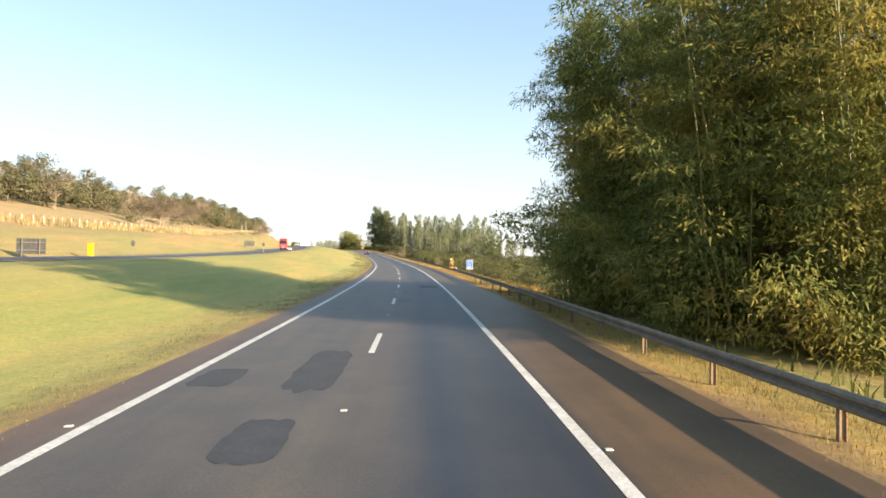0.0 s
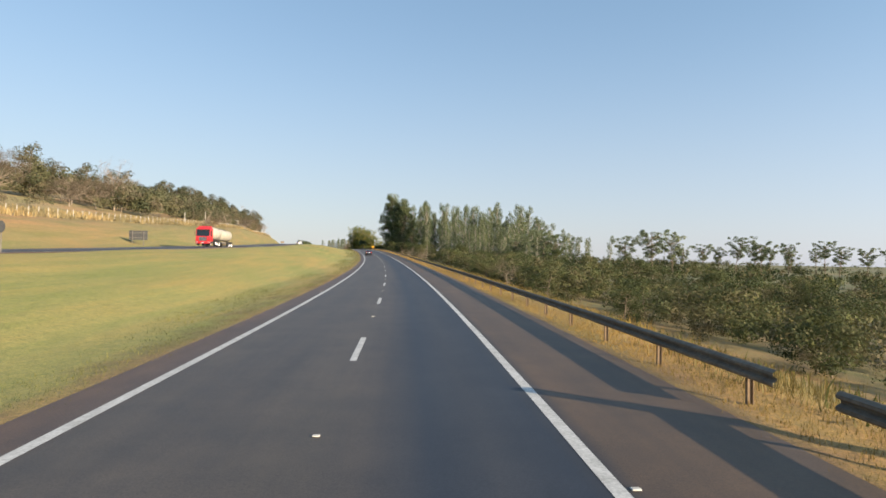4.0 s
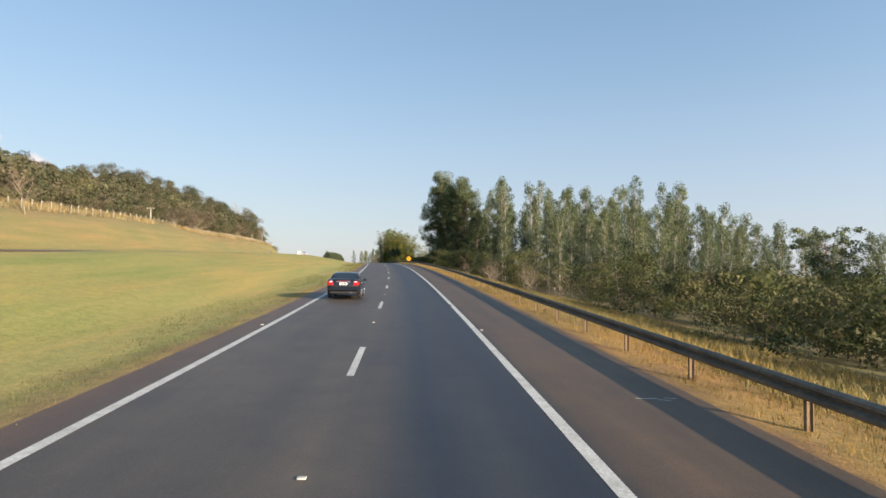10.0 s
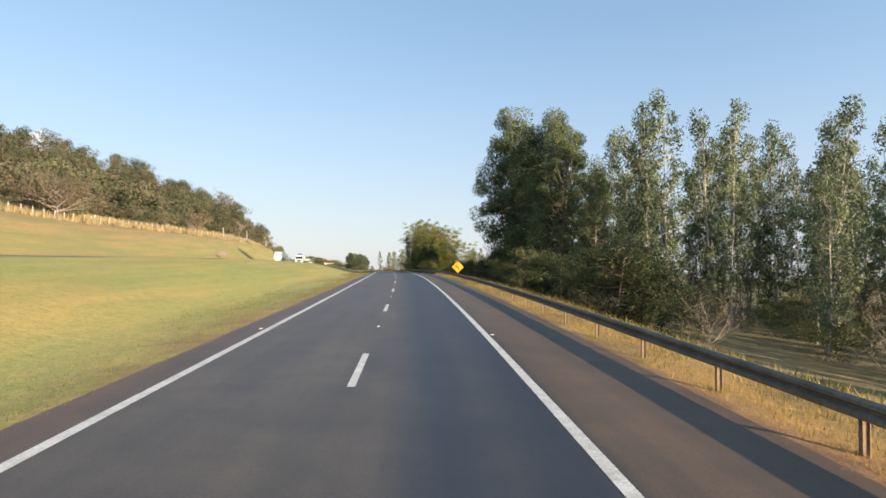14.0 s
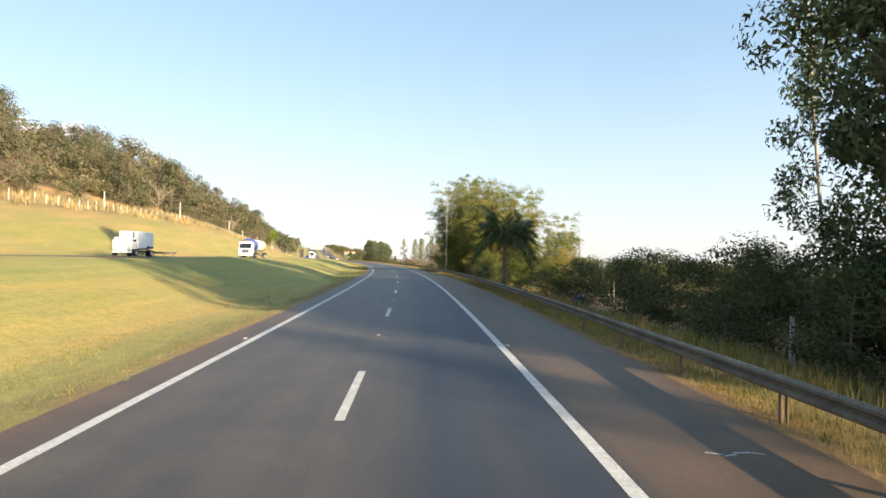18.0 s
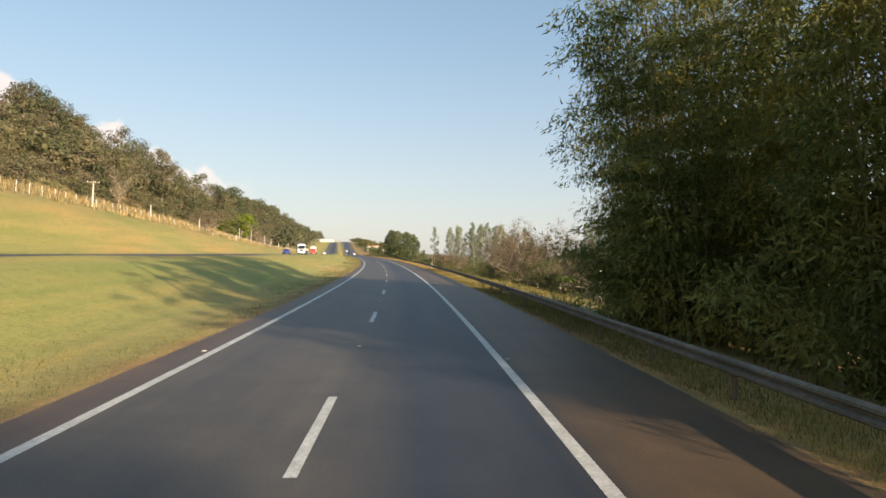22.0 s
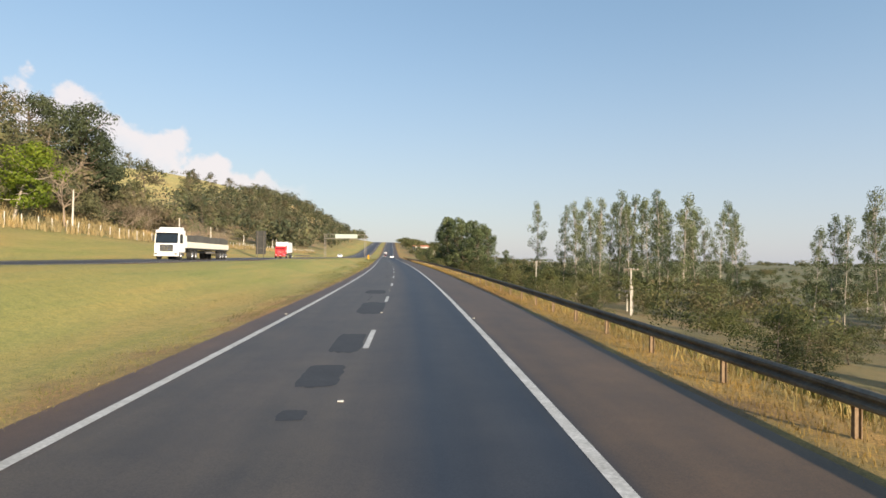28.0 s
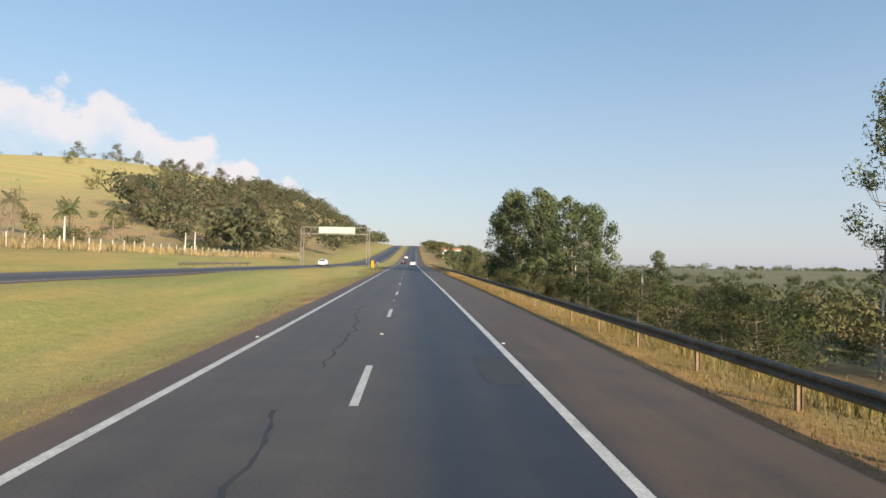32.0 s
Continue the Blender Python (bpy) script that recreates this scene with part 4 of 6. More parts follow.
# big trees on the bank and the hill
for s, u, q in ((802, -56, 1.12), (808, -57, 0.95), (797, -61, 0.95), (815, -58, 0.65)):
    OAK.put(s, u, q)
FRESH.put(766, -46, 1.0)
FRESH.put(756, -49, 0.7)
BARE.put(776, -45, 0.95)
BARE.put(622, -62, 1.7)
for s, u, q in ((337, -52, 0.62), (308, -51.5, 0.55), (305, -53, 0.5), (420, -56, 0.6), (452, -58, 0.9), (530, -56, 0.7), (585, -52, 0.8), (655, -48, 0.7), (716, -46, 0.75)):
    (BARE if s % 2 else DRYTREE).put(s, u, q)
BARE.put(285, -74, 1.35)
for s, u, q in ((621, 19.5, 1.0), (616, 17.0, 0.7), (652, 28, 0.8), (700, 36, 0.9), (697, 17, 0.6), (701, 19, 0.6), (693, 20, 0.6), (628, 27, 0.9), (613, 26, 0.8)):
    DRYTREE.put(s, u, q)
for s, u, q in ((365, 22, 1.2), (372, 17, 1.0), (352, 19, 1.1), (340, 16, 0.9), (335, 21, 1.1), (330, 15, 0.8), (345, 24, 1.2), (168, 14, 1.0), (300, 16, 0.9), (320, 18, 1.0)):
    TWIGS.put(s, u, q)
SPREAD.put(45.5, 12.4, 1.15)
SPREAD.put(52, 16, 0.8)
PALM.put(491.5, 9.2, 1.0)
for s, u, q in ((503, 18.5, 0.8), (507, 20.5, 0.9), (520, 11.5, 0.35), (524, 12.5, 0.5), (528, 11.5, 0.45), (515, 13, 0.4), (496, 11.5, 0.25)):
    SCRUB.put(s, u, q)
for s, u, q in ((932, -75, 0.9), (924, -72, 0.8), (914, -76, 0.9), (950, -74, 0.85), (860, -58, 1.0)):
    FARPALM.put(s, u, q)
for s, u in ((606, 19), (609, 21), (613, 18.5), (660, 22), (664, 24), (690, 21)):
    BANANA.put(s, u, RNG.uniform(0.8, 1.1))


def clear_of(s, u):
    """Whether a scrub tree may stand here."""
    if 375 < s < 480 and u > 26 or 338 < s < 375 and u > 34 + max(0, 365 - s) * 0.9:
        return False
    if 70 < s < 150 and u < 20:
        return False
    if 252 < s < 345 and u < 27:
        return False
    return not (-5 < s < 58 and u < 24) and not (515 < s < 590 and u < 25) and not (488 < s < 535 and 16 < u < 34)


n = 0
while n < 150:
    s, u = 48 + 990 * RNG.random() ** 1.35, 15.5 + 58 * RNG.random() ** 1.35
    if 320 < s < 480 and u < 22 or not clear_of(s, u):
        continue
    big = float(np.interp(u, (14, 24, 45), (0.5, 0.85, 1.15)))
    SCRUB.put(s, u, big * RNG.uniform(0.8, 1.3) * float(np.interp(s, (60, 200, 300, 520, 680), (0.75, 0.85, 1.2, 1.0, 0.7))))
    n += 1
for s, u, q in ((588, 20, 0.6), (592, 25, 0.8), (597, 23, 0.7), (602, 27, 0.9), (599, 17.5, 0.35), (594, 31, 1.0), (586, 30, 1.0), (424, 17, 0.6), (429, 20, 0.9), (434, 16.5, 0.7), (438, 21, 1.1), (443, 17.5, 0.8), (447, 20, 1.0), (451, 16, 0.7), (455, 19, 1.0), (460, 16.5, 0.7), (464, 20, 0.9), (600, 16.5, 0.55), (604, 15.5, 0.5), (612, 15, 0.32), (618, 14.5, 0.3), (623, 15, 0.35), (628, 16, 0.5), (633, 19, 0.7), (639, 17, 0.5), (466, 15, 0.6), (472, 17, 0.75), (478, 15.5, 0.7), (484, 18, 0.9), (475, 23, 1.1), (482, 27, 1.2), (489, 22, 1.0), (491, 32, 1.2), (498, 37, 1.2), (484, 37, 1.3), (506, 40, 1.2), (470, 33, 1.3)):
    SCRUB.put(s, u, q)
for k in range(20):
    SCRUB.put(RNG.uniform(80, 262), 20 + 18 * RNG.random() ** 1.3, RNG.uniform(0.35, 0.7))
for k in range(14):
    SCRUB.put(RNG.uniform(522, 560), RNG.uniform(28, 46), RNG.uniform(0.4, 0.85))
for k in range(30):
    s = RNG.uniform(392, 440)
    SCRUB.put(s, RNG.uniform(19, 27), RNG.uniform(0.7, 1.25))
for k in range(40):
    s = RNG.uniform(645, 900)
    SCRUB.put(s, 11.5 + 24 * RNG.random() ** 1.2, RNG.uniform(0.28, 0.6))
n = 0
while n < 225:
    s = RNG.uniform(120, 835)
    f = float(fence_line(s)[0])
    u = f - 7 - 62 * RNG.random() ** 1.1
    if s < 330 and u > f - (26 if s < 280 else 12):
        continue
    WOODS.put(s, u, RNG.uniform(0.6, 1.15) * float(np.interp(s, (300, 350, 470, 550), (0.95, 0.64, 0.76, 1.06))))
    n += 1

# dry trees and thickets: the slope at the start, and below the shade trees
for k in range(13):
    s = RNG.uniform(130, 320)
    BARE.put(s, float(fence_line(s)[0]) - 10 - 30 * RNG.random(), RNG.uniform(0.6, 0.95))
for k in range(7):
    s = RNG.uniform(150, 320)
    DRYTREE.put(s, float(fence_line(s)[0]) - 9 - 28 * RNG.random(), RNG.uniform(0.75, 1.05))
for k in range(18):
    s = RNG.uniform(796, 872)
    TWIGS.put(s, float(fence_line(s)[0]) - 2 - 9 * RNG.random(), RNG.uniform(0.9, 1.6))
for s, u, q in ((806, -49, 0.6), (818, -51, 0.65), (829, -49, 0.6), (842, -52, 0.55)):
    DRYTREE.put(s, u, q)

near_bush = [leaves(r, *[np.array(x) for x in zip(*[((r.normal() * 2.0, r.normal() * 2.0, 1.2 + 3.4 * r.random() ** 0.6), (1.5, 1.5, 0.7)) for _ in range(16)])], 84, 0.26, 0.17) for r in rngs(210, 6)]
hill_bush = [leaves(r, *[np.array(x) for x in zip(*[((r.normal() * 1.8, r.normal() * 1.8, 2.0 + 2.6 * r.random()), (1.7, 1.7, 1.2)) for _ in range(12)])], 44, 0.46, 0.32) for r in rngs(220, 6)]
far_bush = [leaves(r, *[np.array(x) for x in zip(*[((r.normal() * 1.8, r.normal() * 1.8, 2.0 + 2.6 * r.random()), 1.6) for _ in range(12)])], 22, 0.68, 0.45) for r in rngs(200, 5)]
# valley scrub behind the nearer trees
def bush_size(s):
    return np.interp(s, (60, 200, 300, 680), (0.62, 0.8, 1.1, 0.72))


spots = []
while len(spots) < 560:
    s, u = 50 + 1000 * RNG.random() ** 1.2, 22 + 62 * RNG.random() ** 1.3
    if clear_of(s, u) and not (338 < s < 490 and u < 130):
        spots.append((s, u, RNG.uniform(0.6, 1.4) * float(bush_size(s)) * (1.0 + 0.3 * math.sin(s * 0.11 + 1.0) * math.sin(u * 0.17 + s * 0.03))))
spots += [(RNG.uniform(500, 640), RNG.uniform(36, 80), RNG.uniform(0.9, 1.5)) for _ in range(80)]
merged("valley_scrub", L_BUSH, near_bush, spots, "dense olive scrub filling the valley", "scrub")
spots = []
while len(spots) < 150:
    s, u = RNG.uniform(345, 484), RNG.uniform(27, 104)
    if u > 32 + max(0, 365 - s) * 0.9:
        spots.append((s, u, RNG.uniform(0.45, 0.85)))
merged("plantation_undergrowth", L_BUSH, near_bush, spots, "dark undergrowth between the eucalyptus trunks", "scrub")
spots = []
while len(spots) < 950:
    s, u = 40 + 1110 * RNG.random() ** 1.2, 78 + 260 * RNG.random() ** 1.3
    if not (338 < s < 490 and u < 110):
        spots.append((s, u, RNG.uniform(0.7, 1.5) * float(bush_size(s))))
merged("valley_scrub", L_BUSH, far_bush, spots, "far olive scrub across the valley", "scrub")
spots = []
while len(spots) < 1100:
    s = RNG.uniform(90, 845)
    f = float(fence_line(s)[0])
    u = f - 8 - 150 * RNG.random() ** 1.2
    if s < 280 and u > f - 24 and RNG.random() < 0.8:
        continue
    spots.append((s, u, RNG.uniform(0.7, 1.7) * (0.6 if s < 280 and u > f - 24 else 1.0)))
for _ in range(300):
    s = RNG.uniform(335, 835)
    spots.append((s, float(fence_line(s)[0]) - 5 - 12 * RNG.random(), RNG.uniform(0.4, 0.85)))
merged("hill_scrub", L_WOODS, hill_bush, spots, "dense woodland undergrowth on the hillside", "scrub")
spots = []
while len(spots) < 300:
    s = RNG.uniform(960, 1750)
    u = -40 - 110 * RNG.random()
    if u > -0.40 * (s - 765):
        spots.append((s, u, RNG.uniform(1.0, 3.0)))
merged("far_woods", L_FAR, far_bush, spots, "dark woods below the cane hill", "woods")
spots = [(RNG.uniform(880, 1000), RNG.uniform(-95, -46), RNG.uniform(0.3, 0.8)) for _ in range(34)]
spots += [(RNG.uniform(1100, 1500), RNG.uniform(-420, -150), RNG.uniform(0.8, 1.6)) for _ in range(24)]
spots += [(RNG.uniform(1050, 1800), RNG.uniform(16, 60), RNG.uniform(0.7, 1.6)) for _ in range(160)]
spots += [(RNG.uniform(500, 2600), RNG.uniform(350, 1500), RNG.uniform(1.0, 2.0)) for _ in range(420)]
merged("distant_bushes", L_BUSH, far_bush, spots, "scattered bushes and hedges in the distance", "scrub")
for k in range(34):
    s = RNG.uniform(965, 1350)
    WOODS.put(s, -42 - (0.38 * (s - 765) - 42) * RNG.random(), RNG.uniform(1.0, 1.5))
for s, u, q in ((1440, -345, 1.5), (1450, -310, 1.5), (1455, -290, 1.1)):
    WOODS.put(s, u, q)


# ---------------- grass ----------------
def blades(name, mat, n, s0, s1, side, height, width, label, tall=1.0, clump=5, keep=None, short=False):
    """Upright tufts of narrow bent blades; side(s, r) gives the offset."""
    s = RNG.uniform(s0, s1, n)
    u = side(s, RNG.random(n))
    if keep is not None:
        ok = keep(s, u)
        s, u = s[ok], u[ok]
    p = spot(s, u, land(s, u) - 0.02)
    n = len(s)
    p = np.repeat(p, clump, 0) + RNG.normal(size=(n * clump, 3)) * (0.07 * tall, 0.07 * tall, 0)
    m = n * clump
    a = RNG.uniform(0, 6.28, m)
    h = height * RNG.uniform(0.45, 1.2, m)
    lean = RNG.uniform(0.1, 0.75, m) * h
    e = np.stack([np.cos(a + 1.57), np.sin(a + 1.57), 0 * a], -1) * (width * RNG.uniform(0.6, 1.2, m))[:, None]
    d = np.stack([np.cos(a), np.sin(a), 0 * a], -1)
    mid = p + d * (lean * 0.3)[:, None] + np.stack([0 * h, 0 * h, h * 0.6], -1)
    tip = p + d * lean[:, None] + np.stack([0 * h, 0 * h, h], -1)
    if short:
        v = np.stack([p - e, p + e, tip], 1).reshape(-1, 3)
        return tagged(new(name, mesh_of(name, v, np.arange(3 * m).reshape(-1, 3), mat)), label, "grass", "", "stuff")
    v = np.stack([p - e, p + e, mid + e * 0.8, mid - e * 0.8, tip + e * 0.1, tip - e * 0.1], 1).reshape(-1, 3)
    i = np.arange(m)[:, None] * 6
    f = np.concatenate([i + (0, 1, 2, 3), i + (3, 2, 4, 5)])
    return tagged(new(name, mesh_of(name, v, f, mat)), label, "grass", "", "stuff")


blades("dry_verge_grass", L_HAY, 62000, -20, 900, lambda s, r: 6.7 + 2.7 * r, 0.13, 0.010, "short dry golden grass under the guardrail", 3.6, short=True)
blades("tall_dry_grass", L_HAY, 9000, 32, 1000, lambda s, r: 9.0 + 6.5 * r ** 1.3, 0.68, 0.010, "tall dry golden grass on the bank behind the guardrail", 2.2, 6,
       lambda s, u: (np.sin(s * 0.05) + np.sin(s * 0.013 + 1.0) > -0.9) & ~((s > 505) & (s < 700)))
blades("bank_grass", L_STRAW, 21000, 30, 900, lambda s, r: 8.5 + 7.5 * r ** 1.2, 0.48, 0.016, "dense tan-olive grass on the bank behind the guardrail", 4.0, 5,
       lambda s, u: (s < 505) | (s > 585), short=True)
blades("meadow_grass", L_STRAW, 15000, 240, 352, lambda s, r: 9 + 23 * r, 0.55, 0.018, "rough knee-high grass in a clearing below the road", 3.0, 5)
blades("bank_weeds", L_GRASS, 7000, -10, 1000, lambda s, r: 9.0 + 14 * r, 0.55, 0.03, "green weeds on the bank behind the guardrail", 2.0, 5)
blades("median_edge_grass", L_GRASS, 45000, -20, 960, lambda s, r: -4.7 - 4.2 * r ** 1.5, 0.09, 0.010, "mown grass tufts along the median edge", 3.4, short=True)
blades("green_verge_grass", L_GRASS, 20000, 395, 640, lambda s, r: 6.75 + 2.5 * r, 0.17, 0.010, "short green grass under the guardrail", 3.4, short=True)
blades("edge_straw", L_STRAW, 26000, -20, 900, lambda s, r: -4.57 - 0.7 * r ** 1.4, 0.055, 0.006, "pale straw fringe along the edge of the asphalt", 1.6, short=True)
blades("bank_dry_grass", L_PALE, 9000, 80, 1000, lambda s, r: fence_line(s)[0] + 3.0 - 11 * r, 1.1, 0.05, "tall dry grass along the fence on the bank", 3.0, 5)


# ---------------- signs, posts, fence ----------------
def text_mesh(words, size, mat):
    cu = bpy.data.curves.new("lettering", "FONT")
    cu.body, cu.size, cu.align_x, cu.align_y, cu.extrude = words, size, "CENTER", "CENTER", 0.002
    ob = bpy.data.objects.new("lettering", cu)
    me = bpy.data.meshes.new_from_object(ob)
    bpy.data.objects.remove(ob)
    me.materials.append(mat)
    return me


def face_y(me, x, y, z, parent, name, label=""):
    """Puts a mesh made in the xy plane upright, facing -y."""
    ob = mpart(name, me, parent, label)
    ob.matrix_basis = Matrix.Translation((x, y, z)) @ Matrix.Rotation(radians(90), 4, "X")
    return ob


def km_sign():
    ob = thing("kilometre_sign", place(77.5, 8.8, turn=-6), "blue kilometre sign with white lettering on one post", "road sign")
    part("post", new_box(-0.035, -0.035, -0.4, 0.035, 0.035, 1.2), GALV, ob)
    part("border", new_box(-0.4, -0.06, 0.95, 0.4, -0.04, 2.12, bevel=0.01), SIGN_WHITE, ob)
    part("panel", new_box(-0.375, -0.066, 1.0, 0.375, -0.061, 1.70), BLUE, ob)
    part("panel", new_box(-0.375, -0.066, 1.725, 0.375, -0.061, 2.095), BLUE, ob)
    face_y(text_mesh("SUL", 0.27, SIGN_WHITE), 0, -0.07, 1.91, ob, "lettering")
    face_y(text_mesh("km", 0.3, SIGN_WHITE), 0, -0.07, 1.5, ob, "lettering")
    face_y(text_mesh("244", 0.36, SIGN_WHITE), 0, -0.07, 1.19, ob, "lettering")


def call_box():
    ob = thing("emergency_telephone", place(104.7, 9.2, turn=-8), "yellow roadside emergency telephone with a receiver symbol", "telephone")
    part("plinth", new_box(-0.28, -0.2, -0.4, 0.28, 0.2, 0.05), CONCRETE, ob)
    part("column", new_box(-0.22, -0.12, 0.05, 0.22, 0.12, 2.2, bevel=0.02), YELLOW, ob)
    part("panel", new_box(-0.17, -0.128, 0.75, 0.17, -0.121, 2.1), SIGN_BLACK, ob)
    part("bar", new_box(-0.13, -0.134, 1.95, 0.13, -0.129, 2.04), SIGN_WHITE, ob)
    bm = bmesh.new()
    pts = [(0.07 - 0.1 * math.sin(q) - 0.02, 1.45 + 0.26 * math.cos(q)) for q in np.linspace(0.35, 2.8, 9)]
    for a, b in zip(pts, pts[1:]):
        rod(bm, (a[0], -0.14, a[1]), (b[0], -0.14, b[1]), 0.03, n=6)
    part("receiver_symbol", bm, SIGN_WHITE, ob)
    part("hood", new_box(0.2, -0.12, 1.1, 0.36, 0.1, 1.8, bevel=0.02), YELLOW, ob)
    fr = thing("tubular_stand", place(106.2, 10.0, turn=-8), "bent white tubular railing beside the telephone", "railing")
    for x in (-0.3, 0.3):
        part("upright", new_rod((x, 0, -0.3), (x, 0, 0.85), 0.025), WHITE, fr)
    part("top_bar", new_rod((-0.3, 0, 0.85), (0.3, 0, 0.85), 0.025), WHITE, fr)


def warning_sign(s, u, size=1.0):
    ob = thing("warning_sign", place(s, u, turn=-4), "yellow diamond warning sign with a black figure on one post", "road sign")
    part("post", new_box(-0.045, -0.045, -0.6, 0.045, 0.045, 1.3), GALV, ob)
    h = size * 0.75

    def diamond(r, y0, y1):
        bm = new_box(-r / 1.4142, y0, -r / 1.4142, r / 1.4142, y1, r / 1.4142)
        bmesh.ops.bevel(bm, geom=[e for e in bm.edges if abs(e.verts[0].co.y - e.verts[1].co.y) > abs(y1 - y0) * 0.5], offset=0.05, segments=3, affect="EDGES", profile=0.5)
        bmesh.ops.transform(bm, matrix=Matrix.Translation((0, 0, 1.55)) @ Matrix.Rotation(radians(45), 4, "Y"), verts=bm.verts)
        return bm
    part("border", diamond(h, -0.07, -0.05), SIGN_BLACK, ob)
    part("panel", diamond(h * 0.965, -0.076, -0.071), YELLOW, ob)
    # a leaping deer
    deer = ((-75, 90), (-55, 102), (-23, 112), (-33, 75), (-29, 35), (-10, 10), (15, -8), (45, -18), (63, -20), (50, -32), (43, -55), (45, -80), (60, -120), (57, -145), (47, -140),
            (42, -110), (23, -70), (10, -45), (-15, -25), (-50, -8), (-83, -2), (-92, -22), (-99, -18), (-105, 20), (-95, 25), (-70, 22), (-53, 45), (-50, 75), (-70, 78))
    k = h / 252
    bm = bmesh.new()
    bm.faces.new([bm.verts.new((x * k, -0.0785, 1.55 + z * k)) for x, z in deer])
    for (x0, z0), (x1, z1) in (((-35, 95), (-37, 125)), ((-37, 125), (-45, 138)), ((-28, 98), (-24, 112))):
        bm.faces.new([bm.verts.new((x * k, -0.0787, 1.55 + z * k)) for x, z in ((x0 - 5, z0), (x0 + 5, z0), (x1 + 4, z1), (x1 - 4, z1))])
    bmesh.ops.solidify(bm, geom=bm.faces[:], thickness=0.0015)
    part("figure", bm, SIGN_BLACK, ob)


def sign_from_behind(s, u, w, h, low, posts=2, turn=0.0, mat=None, label="back of a dark road sign on two posts", split=0):
    ob = thing("road_sign", place(s, u, turn=turn), label, "road sign")
    xs = (-w * 0.3, w * 0.3) if posts == 2 else (0.0,)
    for x in xs:
        part("post", new_box(x - 0.05, -0.16, -0.4, x + 0.05, -0.06, low + h * 0.98), GALV if mat is None else WOOD, ob)
    n = max(1, split)
    for k in range(n):
        part("panel", new_box(-w / 2 + k * w / n + 0.01, -0.04, low, -w / 2 + (k + 1) * w / n - 0.01, 0.0, low + h, bevel=0.008), mat or SIGN_BACK, ob)
    for z in (0.25, 0.75):
        part("stiffener", new_box(-w / 2 + 0.05, -0.058, low + h * z - 0.04, w / 2 - 0.05, -0.042, low + h * z + 0.04), GALV, ob)


def oval_marker(s, u):
    ob = thing("marker_post", place(s, u), "small dark oval road sign seen from behind on a post", "road sign")
    part("post", new_rod((0, 0, -0.3), (0, 0, 2.2), 0.04), GALV, ob)
    bm = bmesh.new()
    bmesh.ops.create_cone(bm, cap_ends=True, segments=20, radius1=0.42, radius2=0.42, depth=0.03)
    bmesh.ops.transform(bm, matrix=Matrix.Translation((0, -0.06, 2.0)) @ Matrix.Rotation(radians(90), 4, "X") @ Matrix.Diagonal((0.75, 1.15, 1, 1)), verts=bm.verts)
    part("plate", bm, SIGN_BACK, ob)


km_sign()
call_box()
warning_sign(425.0, 8.5, 1.12)
sign_from_behind(73, -41.5, 3.2, 1.75, 0.5, split=2)
sign_from_behind(214, -43.8, 3.2, 1.7, 0.9, split=3)
sign_from_behind(494, -40, 2.1, 1.0, 1.0, mat=WOOD, label="brown timber road sign on two posts")
sign_from_behind(829.5, -29.3, 2.6, 5.2, 1.0, turn=-22, split=2, label="back of a tall dark direction sign on two posts")
oval_marker(148, -29.6)
oval_marker(100, -41)
for s, u in ((86, -41), (945, -8.2)):
    ob = thing("yellow_marker_box", place(s, u), "yellow roadside service box on a plinth", "marker")
    part("plinth", new_box(-0.4, -0.3, -0.3, 0.4, 0.3, 0.08), CONCRETE, ob)
    part("box", new_box(-0.33, -0.22, 0.08, 0.33, 0.22, 1.75, bevel=0.03), YELLOW, ob)
    part("cap", new_box(-0.38, -0.27, 1.75, 0.38, 0.27, 1.85, bevel=0.02), YELLOW, ob)
ob = thing("marker_post", place(951, -7.4), "slim dark marker post in the median", "marker")
part("post", new_box(-0.06, -0.06, -0.3, 0.06, 0.06, 1.7, bevel=0.01), SIGN_BLACK, ob)
part("band", new_box(-0.065, -0.065, 1.3, 0.065, 0.065, 1.5), SIGN_WHITE, ob)

# a stub marker behind the guardrail
for s in (645,):
    ob = thing("edge_marker", place(s, 8.3), "short white edge marker behind the guardrail", "marker")
    part("post", new_box(-0.06, -0.04, -0.3, 0.06, 0.04, 1.0, bevel=0.02), WHITE, ob)
    part("band", new_box(-0.065, -0.045, 0.78, 0.065, 0.045, 0.9), SIGN_BLACK, ob)


def power_pole(name, s, u, height, arms=0, mat=None, lean=0.0, label="pale concrete power pole"):
    ob = thing(name, place(s, u) @ Matrix.Rotation(radians(lean), 4, "Y"), label, "pole", "poles along the valley" if u > 0 else "poles along the fence")
    bm = bmesh.new()
    bmesh.ops.create_cone(bm, cap_ends=True, segments=4, radius1=0.15, radius2=0.09, depth=height + 0.6)
    bmesh.ops.transform(bm, matrix=Matrix.Translation((0, 0, height / 2 - 0.3)) @ Matrix.Rotation(radians(45), 4, "Z"), verts=bm.verts)
    part("shaft", bm, mat or POLE_C, ob)
    for k in range(arms):
        z = height - 0.25 - 0.7 * k
        arm = part("crossarm", new_box(-1.0 + 0.2 * k, -0.16, z, 1.0 - 0.2 * k, -0.06, z + 0.1), WOOD, ob)
        for x in (-0.85, -0.3, 0.3, 0.85):
            if abs(x) < 1.0 - 0.2 * k:
                part("insulator", new_rod((x, -0.11, z + 0.1), (x, -0.11, z + 0.28), 0.04, 0.02, 6), WHITE, arm)
    return ob


